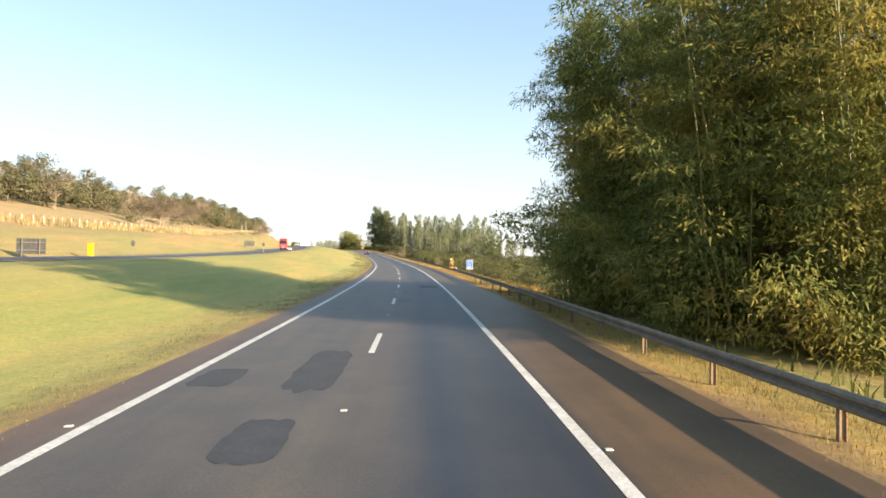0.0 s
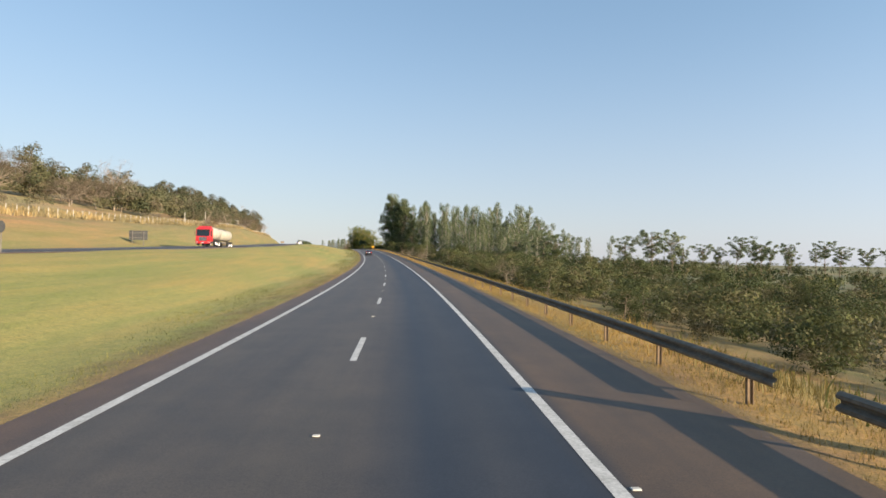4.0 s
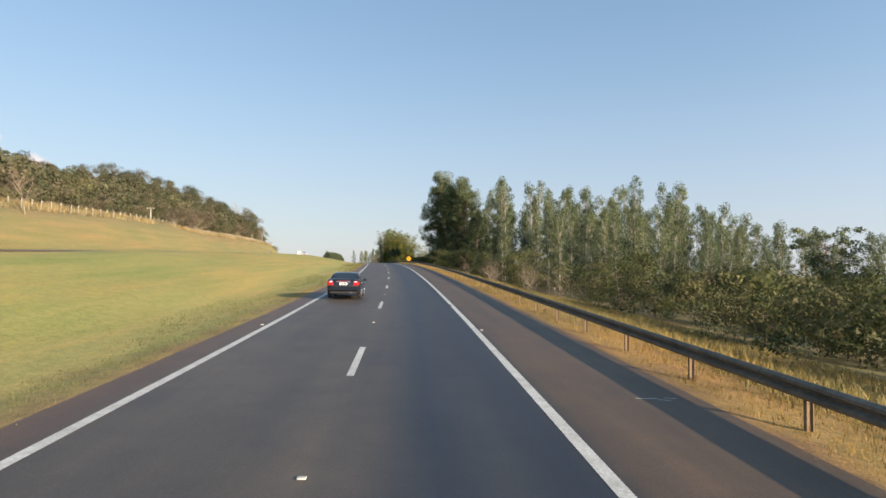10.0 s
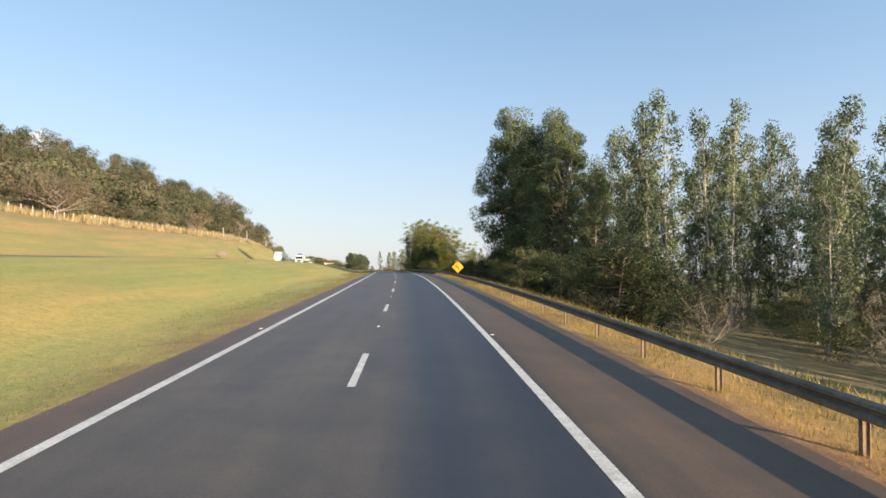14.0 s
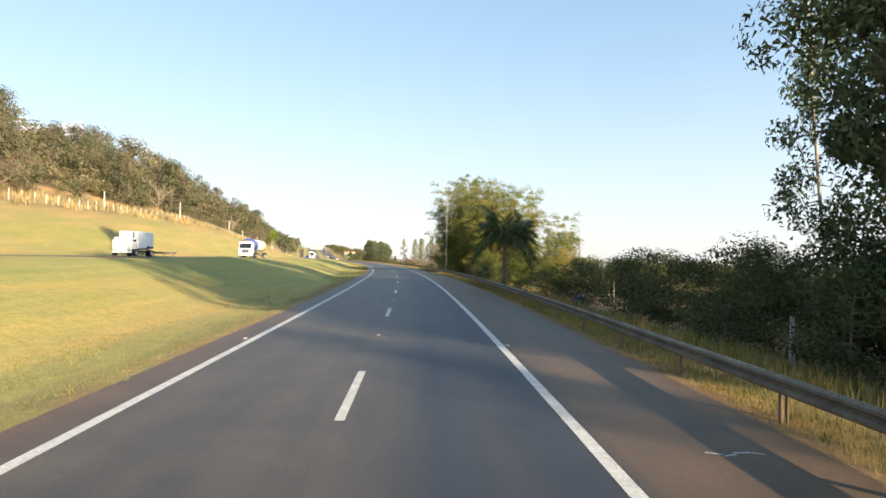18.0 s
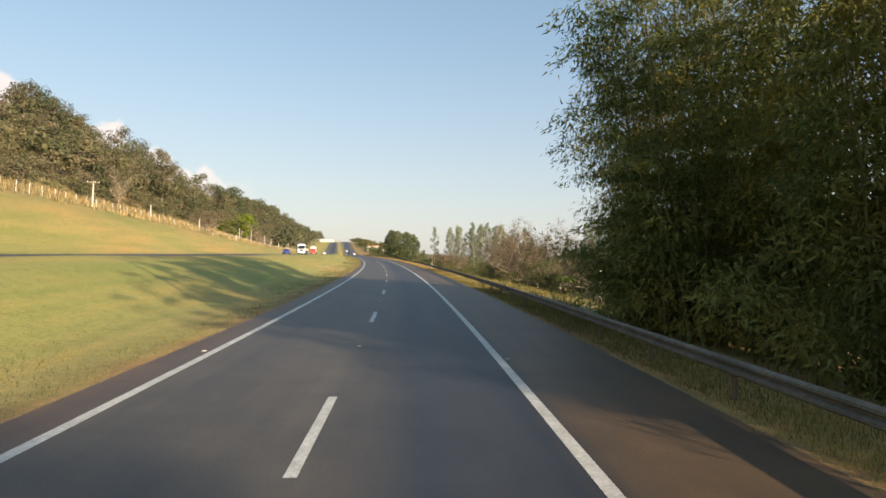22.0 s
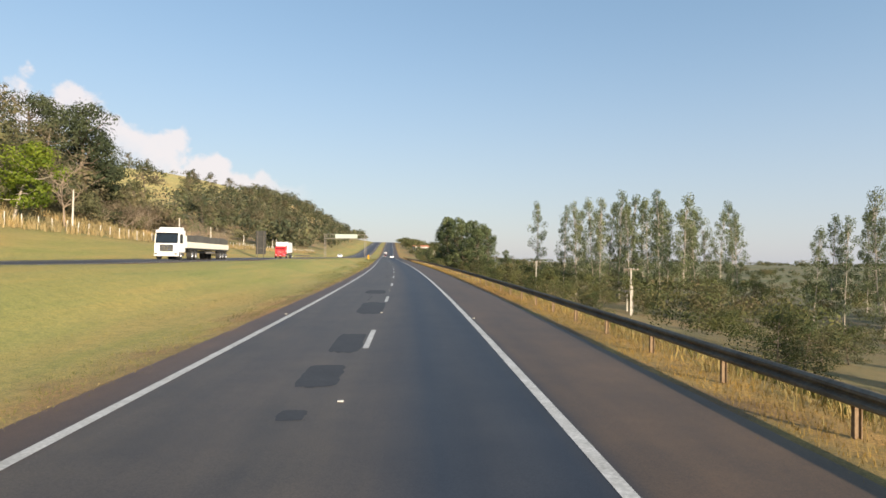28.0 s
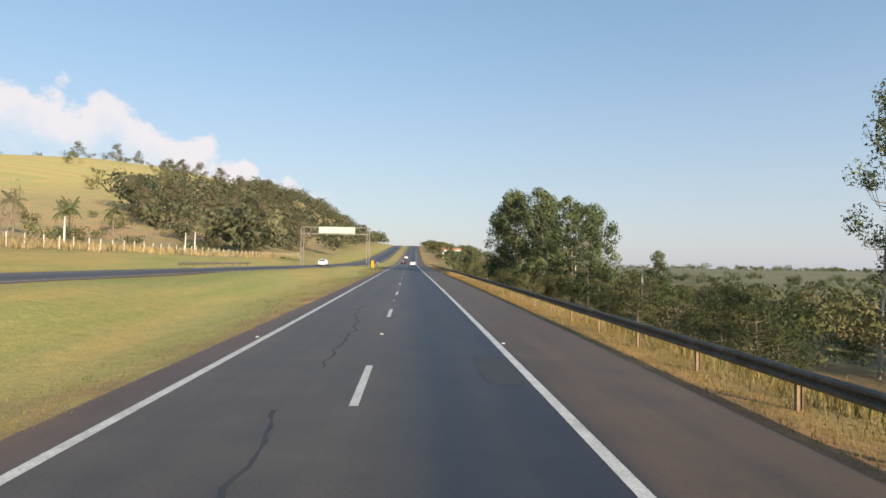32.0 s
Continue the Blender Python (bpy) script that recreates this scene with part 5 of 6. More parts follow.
for s, u, top, arms in ((464, 17, 0.2, 0), (517.4, 28.2, 0.0, 0), (522, 29.2, -1.8, 0), (593.7, 20, 1.3, 0), (607, 20, -0.7, 0), (617.7, 20, -0.5, 0), (635, 24, 0.4, 0), (675.6, 26.5, 0.4, 0), (766, 30.8, 1.1, 1),
                        (771, 33, -1.5, 0), (778, 35, -3.0, 0), (820, 31.3, 1.3, 2), (900, 31, 3.4, 2), (868, 31, 2.0, 1)):
    power_pole("power_pole", s, u, top - float(land(s, u)), arms)
for s, u, top in ((300, -58.5, 12.0), (346, -61.5, 14.0), (404, -57.3, 12.8), (464, -57.1, 10.2), (560, -53.5, 14.0), (600, -51, 15.5), (642, -46.9, 13.3), (668, -46.5, 11.5), (700, -45, 10.4), (730, -41.3, 7.2), (742, -42.5, 9.5),
                  (775, -43.5, 10.5), (818, -43.3, 9.1), (838, -42.5, 8.0), (868, -41.5, 7.0), (905, -40, 6.6), (908, -39.3, 6.8)):
    power_pole("timber_pole", s, u, top - float(land(s, u)), 1 if s in (404, 642) else 0, FENCE_POST, RNG.uniform(-2, 2), "weathered pole beside the wire fence")


def street_light(s, u):
    ob = thing("street_lamp", place(s, u), "tall steel lighting mast with a lamp head behind the guardrail", "street lamp")
    part("mast", new_rod((0, 0, -0.4), (0, 0, 15.0), 0.13, 0.06, 12), GALV, ob)
    part("arm", new_rod((0, 0, 14.95), (-0.1, -0.35, 15.1), 0.04), GALV, ob)
    part("lamp_head", new_box(-0.2, -0.75, 15.02, 0.05, -0.25, 15.18, bevel=0.04), WHITE, ob)
    part("control_box", new_box(-0.2, -0.34, 4.0, 0.1, -0.14, 4.6, bevel=0.02), SIGN_BACK, ob)


street_light(545.7, 9.0)

# the wire fence: pale posts and four strands
posts = np.arange(96, 1010, 3.1)
fence = thing("wire_fence", Matrix(), "wire fence on pale concrete posts along the bank", "fence", "", "structure")
post_mesh = bpy.data.meshes.new("fence_post")
bm = new_box(-0.045, -0.045, -0.4, 0.045, 0.045, 1.5, bevel=0.01)
bm.to_mesh(post_mesh)
bm.free()
post_mesh.materials.append(FENCE_POST)
for s in posts:
    p = new("post", post_mesh)
    p.parent = fence
    f = float(fence_line(s)[0]) + 0.3
    p.matrix_world = place(s + RNG.normal() * 0.15, f) @ Matrix.Rotation(RNG.normal() * 0.04, 4, "X") @ Matrix.Rotation(RNG.normal() * 0.04, 4, "Y")
for h in (0.35, 0.7, 1.05, 1.4):
    w = child_strip("wire", fence, 96, 1010, lambda s: fence_line(s)[0] + 0.22, lambda s: fence_line(s)[0] + 0.225, lambda s, q=h: land(s, fence_line(s)[0] + 0.3) + q, GALV, 3.1, 0.006)
guardrail("guardrail", 519, 541, lambda s: far_lane(s)[0] - FAR_WIDE - 1.0, 1, "short steel guardrail beyond the far carriageway")
guardrail("guardrail", 866, 896, lambda s: far_lane(s)[0] - FAR_WIDE - 1.0, 1, "short steel guardrail beyond the far carriageway")


def gantry():
    s, ul, ur = 948.0, -26.2, -9.6
    base = float(land(s, ur))
    ob = thing("sign_gantry", place(s, (ul + ur) / 2, base), "steel lattice sign gantry over the far carriageway", "gantry", "", "")
    w, top = (ur - ul) / 2, 9.9
    for x in (-w, w):
        for dx in (-0.35, 0.35):
            for dy in (-0.35, 0.35):
                part("leg", new_box(x + dx - 0.05, dy - 0.05, -1.0, x + dx + 0.05, dy + 0.05, top), GALV, ob)
        for k in range(10):
            z = k * top / 10
            part("brace", new_rod((x - 0.35, -0.35, z), (x + 0.35, -0.35, z + top / 10), 0.03, n=5), GALV, ob)
            part("rung", new_rod((x - 0.35, 0.35, z), (x + 0.35, 0.35, z), 0.03, n=5), GALV, ob)
    for z in (top - 1.7, top):
        for dy in (-0.5, 0.5):
            part("chord", new_box(-w - 0.4, dy - 0.06, z - 0.06, w + 0.4, dy + 0.06, z + 0.06), GALV, ob)
    for k in range(12):
        x0, x1 = -w + k * w / 6, -w + (k + 1) * w / 6
        a, b = (top - 1.7, top) if k % 2 else (top, top - 1.7)
        part("diagonal", new_rod((x0, -0.5, a), (x1, -0.5, b), 0.04, n=5), GALV, ob)
    part("walkway", new_box(-w, -0.9, top - 1.85, w, -0.5, top - 1.78), GALV, ob)
    part("sign_panel", new_box(-w * 0.5, -0.66, top - 1.55, w * 0.6, -0.58, top + 0.1, bevel=0.01), PANEL_BACK, ob, "pale green-grey back of a wide sign panel")


gantry()

# a farm shed and yard in the valley
shed = thing("farm_shed", place(556, 37, turn=12), "low shed with an orange tiled roof in the valley", "shed")
for x in (-4, 0, 4):
    for y in (-2.5, 2.5):
        part("post", new_box(x - 0.09, y - 0.09, -1.0, x + 0.09, y + 0.09, 2.3), WOOD, shed)
part("back_wall", new_box(-4.0, 2.45, -1.0, 4.0, 2.55, 2.2), CREAM, shed)
for k in range(9):
    for w in (-1, 1):
        bm = new_box(-4.5, -0.02, -0.03, 4.5, 0.42, 0.03, bevel=0.01)
        bmesh.ops.transform(bm, matrix=Matrix.Translation((0, w * 0.36 * k, 3.4 - 0.13 * k)) @ Matrix.Rotation(w * -0.32, 4, "X") @ (Matrix.Identity(4) if w > 0 else Matrix.Rotation(math.pi, 4, "Z")), verts=bm.verts)
        part("tile_course", bm, ORANGE, shed)


def roadside_building(s, u, turn):
    ob = thing("roadside_building", place(s, u, turn=turn), "white two-storey building with a low tiled roof beside the road", "building")
    part("wall", new_box(-6, -4, -1.5, 6, 4, 5.6, bevel=0.02), WHITE, ob)
    part("roof", prism(((-4.7, 5.6), (4.7, 5.6), (0.0, 7.0)), -6.6, 6.6, 0.02), ORANGE, ob)
    annexe = part("annexe", new_box(6.0, -3, -1.5, 13, 3, 2.8, bevel=0.02), CREAM, ob)
    part("canopy", new_box(5.8, -3.6, 2.8, 13.4, 3.6, 3.05, bevel=0.02), SIGN_BACK, annexe)
    for z in (0.9, 3.6):
        for x in (-4.4, -1.5, 1.5, 4.4):
            w = part("window", new_box(x - 0.6, -4.06, z, x + 0.6, -4.002, z + 1.2, bevel=0.01), DARKP, ob)
            part("pane", new_box(x - 0.5, -4.075, z + 0.1, x + 0.5, -4.061, z + 1.1), GLASS, w)


def yard_ground():
    """Bare trodden earth round the tank, lying on the slope, with a ragged edge."""
    a, r = np.meshgrid(np.linspace(0, 2 * np.pi, 48, endpoint=False), np.linspace(0.0, 1.0, 9), indexing="ij")
    edge = 1 + 0.12 * np.sin(3 * a + 1) + 0.08 * np.sin(7 * a)
    s, u = 514 + 15 * r * np.cos(a) * edge, 24.5 + 8.5 * r * np.sin(a) * edge
    v = spot(s, u, land(s, u) + 0.16 - 0.12 * r)
    i, k = np.meshgrid(np.arange(48), np.arange(8), indexing="ij")
    j = (i + 1) % 48
    f = np.stack([i * 9 + k, i * 9 + k + 1, j * 9 + k + 1, j * 9 + k], -1).reshape(-1, 4)
    tagged(new("yard", mesh_of("yard", v.reshape(-1, 3), f, EARTH, smooth=True)), "bare red earth farm yard", "yard", "", "structure")


yard_ground()
tank = thing("water_tank", place(513, 22.5), "round blue plastic water tank on the ground", "tank")
part("drum", new_rod((0, 0, -0.2), (0, 0, 1.2), 0.95, 0.85, 20), BLUE, tank)
part("lid", new_rod((0, 0, 1.2), (0, 0, 1.4), 0.75, 0.3, 20), BLUE, tank)
yard = thing("paddock_fence", place(520, 30, turn=20), "timber paddock fence round a bare earth yard", "fence")
for k in range(9):
    part("post", new_box(-8 + 2 * k - 0.07, -0.07, -1.0, -8 + 2 * k + 0.07, 0.07, 1.5), WOOD, yard)
for z in (0.6, 1.2):
    part("board", new_box(-8, 0.07, z - 0.07, 8, 0.11, z + 0.07), WOOD, yard)


SAND = worn("pale_sand", (0.42, 0.34, 0.22), (0.60, 0.50, 0.34), 1.5, 0.95)
for s0, u0, ds, du in ((632.0, -10.0, 0.5, 0.55), (635.4, -9.55, 0.25, 0.85), (627.5, -9.3, 0.15, 0.4)):
    t = np.linspace(0, 2 * np.pi, 24, endpoint=False)
    r = RNG.uniform(0.75, 1.1, 24)
    ss, uu = np.append(s0 + ds * np.cos(t) * r, s0), np.append(u0 + du * np.sin(t) * r, u0)
    v = spot(ss, uu, land(ss, uu) + 0.11 + 0.02 * (np.arange(25) == 24))
    tagged(new("sand_patch", mesh_of("sand_patch", v, np.stack([np.arange(24), (np.arange(24) + 1) % 24, np.full(24, 24)], -1), SAND)), "small bare patch of pale sand in the grass", "patch", "", "structure")


# ---------------- marks on the asphalt ----------------
TAR = worn("fresh_asphalt", (0.025, 0.026, 0.030), (0.038, 0.039, 0.043), 1.5, 0.75)
PALE_TAR = worn("worn_asphalt", (0.055, 0.058, 0.064), (0.085, 0.088, 0.094), 1.5, 0.7)


def road_patch(s0, s1, u0, u1, z, mat):
    """A ragged-edged patch lying on the asphalt."""
    t = np.linspace(0, 2 * np.pi, 28, endpoint=False)
    r = 1 / np.maximum(np.abs(np.cos(t)), np.abs(np.sin(t))) ** 0.8
    cs, cu = (s0 + s1) / 2 + (s1 - s0) / 2 * np.cos(t) * r * RNG.uniform(0.86, 1.0, 28), (u0 + u1) / 2 + (u1 - u0) / 2 * np.sin(t) * r * RNG.uniform(0.86, 1.0, 28)
    v = np.concatenate([spot(cs, cu, z), spot((s0 + s1) / 2, (u0 + u1) / 2, z)[None]])
    mpart("asphalt_patch", mesh_of("asphalt_patch", v, np.stack([np.arange(28), np.full(28, 28), (np.arange(28) + 1) % 28], -1), mat), road)


for q in ((11.5, 16.7, -1.5, -0.4), (7.6, 9.8, -1.5, -0.55), (12.0, 14.0, -3.35, -2.4), (699.3, 701.9, -1.1, -0.2), (703.4, 707.4, -1.0, -0.1), (713.4, 720.0, -1.15, 0.1), (697.0, 697.7, -0.9, -0.42),
                                      (726.5, 730.5, -1.6, -0.2), (801.9, 806, 2.5, 3.4), (48, 52, 1.6, 3.2)):
    road_patch(*q, 0.004, TAR)
for q in ((38, 47, 0.4, 0.72), (33, 36.5, 0.2, 1.1), (40, 44.5, 2.35, 3.2), (471, 477, -0.66, -0.48)):
    road_patch(*q, 0.004, PALE_TAR)
# tar splashed over the edge line
for q in ((340.4, 342.0, 3.35, 3.8), (621.2, 622.9, 3.0, 3.62), (619.4, 620.3, 3.3, 3.58), (625.3, 625.8, 3.45, 3.6), (274.0, 274.9, 3.42, 3.56), (425.2, 425.7, 3.5, 3.66)):
    road_patch(*q, 0.009, TAR)
for s0, s1, u in ((721, 726, -1.05), (752, 772, -1.0), (794, 800, -0.9), (804, 822, -1.1), (476, 482, -0.2)):
    s = np.arange(s0, s1, 0.35)
    c = u + 0.16 * np.cumsum(RNG.normal(size=len(s))) * 0.45
    w = RNG.uniform(0.015, 0.05, len(s))
    v = np.stack([spot(s, c - w, 0.004), spot(s, c + w, 0.004)], 1).reshape(-1, 3)
    i = np.arange(len(s) - 1) * 2
    mpart("sealed_crack", mesh_of("sealed_crack", v, np.stack([i, i + 1, i + 3, i + 2], -1), TAR), road)
for s0, u0 in ((157.4, 6.0), (446.7, 5.4), (398.0, 5.45), (254.2, 5.8), (60.1, 5.5), (158.1, -4.25)):
    # worn survey scribbles in white paint
    for k in range(4):
        a = RNG.uniform(-0.5, 0.5)
        du, ds = 0.11 * math.cos(a), 0.11 * math.sin(a)
        c, q = u0 - 0.3 + 0.19 * k, s0 + RNG.uniform(-0.12, 0.12)
        v = spot(np.array([q - ds - 0.02, q - ds + 0.02, q + ds + 0.02, q + ds - 0.02]), np.array([c - du, c - du, c + du, c + du]), 0.004)
        mpart("paint_mark", mesh_of("paint_mark", v, np.array([[3, 2, 1, 0]]), PAINT), road)
stud_mesh = bpy.data.meshes.new("road_stud")
bm = new_box(-0.055, -0.045, 0.0, 0.055, 0.045, 0.02, bevel=0.01)
bm.to_mesh(stud_mesh)
bm.free()
stud_mesh.materials.append(CONCRETE)
for k in range(-10, 45):
    for u, d in ((0.0, 8.0), (3.78, 6.0), (-3.86, 7.0)):
        if k % 2 and u:
            continue
        ob = new("road_stud", stud_mesh)
        ob.parent = road
        ob.matrix_world = place(162.26 + 16 * k + d, u, 0.003)


# ---------------- vehicles ----------------
def prism(profile, x0, x1, bevel=0.0):
    """A side outline in (y, z) drawn out from x0 to x1."""
    bm = bmesh.new()
    a = [bm.verts.new((x0, y, z)) for y, z in profile]
    b = [bm.verts.new((x1, y, z)) for y, z in profile]
    bm.faces.new(a)
    bm.faces.new(b[::-1])
    n = len(profile)
    for k in range(n):
        bm.faces.new((a[k], b[k], b[(k + 1) % n], a[(k + 1) % n])[::-1])
    bmesh.ops.recalc_face_normals(bm, faces=bm.faces)
    if bevel:
        bmesh.ops.bevel(bm, geom=list(bm.edges), offset=bevel, segments=2, affect="EDGES", profile=0.5)
    return bm


def wheel(parent, x, y, r, w, rim_mat=None):
    bm = bmesh.new()
    bmesh.ops.create_cone(bm, cap_ends=True, segments=24, radius1=r, radius2=r, depth=w)
    bmesh.ops.bevel(bm, geom=[e for e in bm.edges if abs(e.verts[0].co.z - e.verts[1].co.z) < 1e-6 and len(e.link_faces) == 2], offset=r * 0.08, segments=2, affect="EDGES", profile=0.5)
    bmesh.ops.transform(bm, matrix=Matrix.Translation((x, y, r)) @ Matrix.Rotation(radians(90), 4, "Y"), verts=bm.verts)
    wh = part("wheel", bm, RUBBER, parent)
    bm = bmesh.new()
    o = math.copysign(w / 2 + 0.004, x)
    rod(bm, (x + o - math.copysign(0.05, x), y, r), (x + o, y, r), r * 0.62, r * 0.56, 20)
    for k in range(5):
        a = k * 1.2566
        rod(bm, (x + o, y, r), (x + o, y + r * 0.55 * math.cos(a), r + r * 0.55 * math.sin(a)), r * 0.12, r * 0.08, 6)
    part("rim", bm, rim_mat or CHROME, wh)


def loft(stations, mat_name=None):
    """A body from sections (y, half widths and heights from the sill up), mirrored."""
    bm = bmesh.new()
    rings = []
    for y, sec in stations:
        right = [bm.verts.new((w, y, z)) for w, z in sec]
        left = [bm.verts.new((-w, y, z)) for w, z in reversed(sec)]
        rings.append(right + left)
    n = len(rings[0])
    for a, b in zip(rings, rings[1:]):
        for k in range(n):
            j = (k + 1) % n
            bm.faces.new((a[k], a[j], b[j], b[k]))
    bm.faces.new(rings[0][::-1])
    bm.faces.new(rings[-1])
    bmesh.ops.recalc_face_normals(bm, faces=bm.faces)
    for f in bm.faces:
        f.smooth = True
    return bm


def car(m, paint, label, hatch=False, group="cars on the road"):
    """A saloon that faces +y."""
    ob = thing("car", m, label, "car", group)

    def sec(w, z0, zb, inset=0.06):
        return ((w * 0.86, z0), (w * 0.97, z0 + 0.1), (w, z0 + 0.3), (w * 0.985, zb - 0.12), (w * 0.93, zb - 0.02), (w * 0.6, zb + 0.03))
    body = loft([(-2.40, sec(0.76, 0.36, 0.84)), (-2.36, sec(0.83, 0.30, 0.95)), (-2.24, sec(0.885, 0.26, 1.02)), (-1.95, sec(0.91, 0.23, 1.06)), (-1.5, sec(0.92, 0.21, 1.06)), (-0.6, sec(0.925, 0.2, 1.0)),
                 (0.6, sec(0.925, 0.2, 0.97)), (1.3, sec(0.915, 0.2, 0.93)), (1.95, sec(0.89, 0.22, 0.84)), (2.25, sec(0.82, 0.26, 0.74)), (2.38, sec(0.7, 0.32, 0.64))])
    part("body", body, paint, ob)
    rear = -2.1 if hatch else -1.72
    # cabin sections: place along the car, half width at the belt, belt height, roof height
    rows = ((rear, 0.83, 0.98, 1.05), (rear + 0.82, 0.845, 0.97, 1.385), (-0.45, 0.85, 0.96, 1.45), (0.1, 0.845, 0.95, 1.435), (0.45, 0.84, 0.94, 1.35), (1.2, 0.81, 0.9, 0.97))

    def ring(w, z0, z1):
        h = z1 - z0
        return ((w, z0), (w - 0.05 * h / 0.45, z0 + h * 0.45), (w - 0.15 * h / 0.45, z1 - 0.14 * h), (w - 0.22 * h / 0.45, z1 - 0.04 * h), (w * 0.42, z1))
    part("cabin", loft([(y, ring(w, z0, z1)) for y, w, z0, z1 in rows]), paint, ob)

    def cabin_at(y):
        return [float(np.interp(y, [r[0] for r in rows], [r[k] for r in rows])) for k in (1, 2, 3)]

    def glass(name, corners, lift):
        bm = bmesh.new()
        bm.faces.new([bm.verts.new(Vector(c) + Vector(lift)) for c in corners])
        bmesh.ops.recalc_face_normals(bm, faces=bm.faces)
        bmesh.ops.solidify(bm, geom=bm.faces[:], thickness=0.006)
        return part(name, bm, GLASS, ob)

    def side_point(y, f, w):
        hw, z0, z1 = cabin_at(y)
        q = ring(hw, z0, z1)
        return (w * float(np.interp(f, (0, 0.45, 0.86), (q[0][0], q[1][0], q[2][0]))), y, z0 + (z1 - z0) * f)

    def centre_pane(name, y0, y1, lift):
        edge = []
        for y, k in ((y0, 0.72), (y1, 0.66)):
            hw, z0, z1 = cabin_at(y)
            edge.append((k * hw, y, z1 - 0.03 * (z1 - z0)))
        (xa, ya, za), (xb, yb, zb) = edge
        glass(name, ((-xa, ya, za), (xa, ya, za), (xb, yb, zb), (-xb, yb, zb)), lift)
    centre_pane("rear_window", rear + 0.08, rear + 0.77, (0, -0.012, 0.024))
    centre_pane("windscreen", 0.5, 1.12, (0, 0.012, 0.024))
    for w in (-1, 1):
        for y0, y1, y2, y3 in ((-0.36, 0.78, 0.36, -0.36), (rear + 0.72, -0.44, -0.44, rear + 0.86)):
            glass("side_window", (side_point(y0, 0.12, w), side_point(y1, 0.12, w), side_point(y2, 0.8, w), side_point(y3, 0.8, w)), (w * 0.012, 0, 0))
        for y in (-1.42, 1.42):
            wheel(ob, w * 0.81, y, 0.33, 0.21)
        bm = bmesh.new()
        back = [bm.verts.new((w * x, -2.405, z)) for x, z in ((0.52, 0.70), (0.83, 0.73), (0.85, 0.9), (0.68, 0.985), (0.55, 0.93))]
        fore = [bm.verts.new((w * (v.co.x * w + 0.035), -2.17, v.co.z)) for v in back]
        bm.faces.new(back)
        bm.faces.new(fore[::-1])
        for k in range(5):
            bm.faces.new((back[k], fore[k], fore[(k + 1) % 5], back[(k + 1) % 5]))
        bmesh.ops.recalc_face_normals(bm, faces=bm.faces)
        bmesh.ops.bevel(bm, geom=list(bm.edges), offset=0.015, segments=2, affect="EDGES", profile=0.5)
        lamp = part("tail_lamp", bm, LIGHT_RED, ob)
        part("reversing_lamp", new_box(w * 0.66 - 0.07, -2.412, 0.885, w * 0.66 + 0.07, -2.402, 0.94, bevel=0.004), SIGN_WHITE, lamp)
        part("headlamp", new_box(w * 0.66 - 0.14, 2.15, 0.6, w * 0.66 + 0.12, 2.3, 0.72, bevel=0.03), CHROME, ob)
        part("mirror", new_box(w * 0.98 - 0.09, 0.62, 0.95, w * 0.98 + 0.09, 0.76, 1.07, bevel=0.03), paint, ob)
        for y in (-0.52, -1.25):
            part("door_handle", new_box(w * 0.925 - 0.012, y - 0.1, 0.84, w * 0.925 + 0.012, y + 0.1, 0.87, bevel=0.008), CHROME, ob)
    for x in (0.36, 0.46):
        part("exhaust_pipe", new_rod((x, -2.46, 0.34), (x, -2.2, 0.34), 0.032, n=12), CHROME, ob)
    part("rear_bumper", new_box(-0.84, -2.45, 0.40, 0.84, -2.2, 0.60, bevel=0.07), paint, ob)
    part("valance", new_box(-0.72, -2.42, 0.27, 0.72, -2.2, 0.39, bevel=0.03), RUBBER, ob)
    plate = part("plate", new_box(-0.21, -2.425, 0.735, 0.21, -2.405, 0.87, bevel=0.005), SIGN_WHITE, ob)
    part("bar", new_box(-0.16, -2.43, 0.77, 0.16, -2.426, 0.825), SIGN_BLACK, plate)
    part("trim_bar", new_box(-0.38, -2.41, 0.895, 0.38, -2.36, 0.935, bevel=0.01), CHROME, ob)
    part("lamp_strip", new_box(-0.33, -2.385, 0.945, 0.33, -2.33, 0.968, bevel=0.006), LIGHT_RED, ob)
    part("aerial", new_rod((0, -0.86, 1.42), (0, -1.04, 1.62), 0.008, 0.004, 5), DARKP, ob)
    return ob


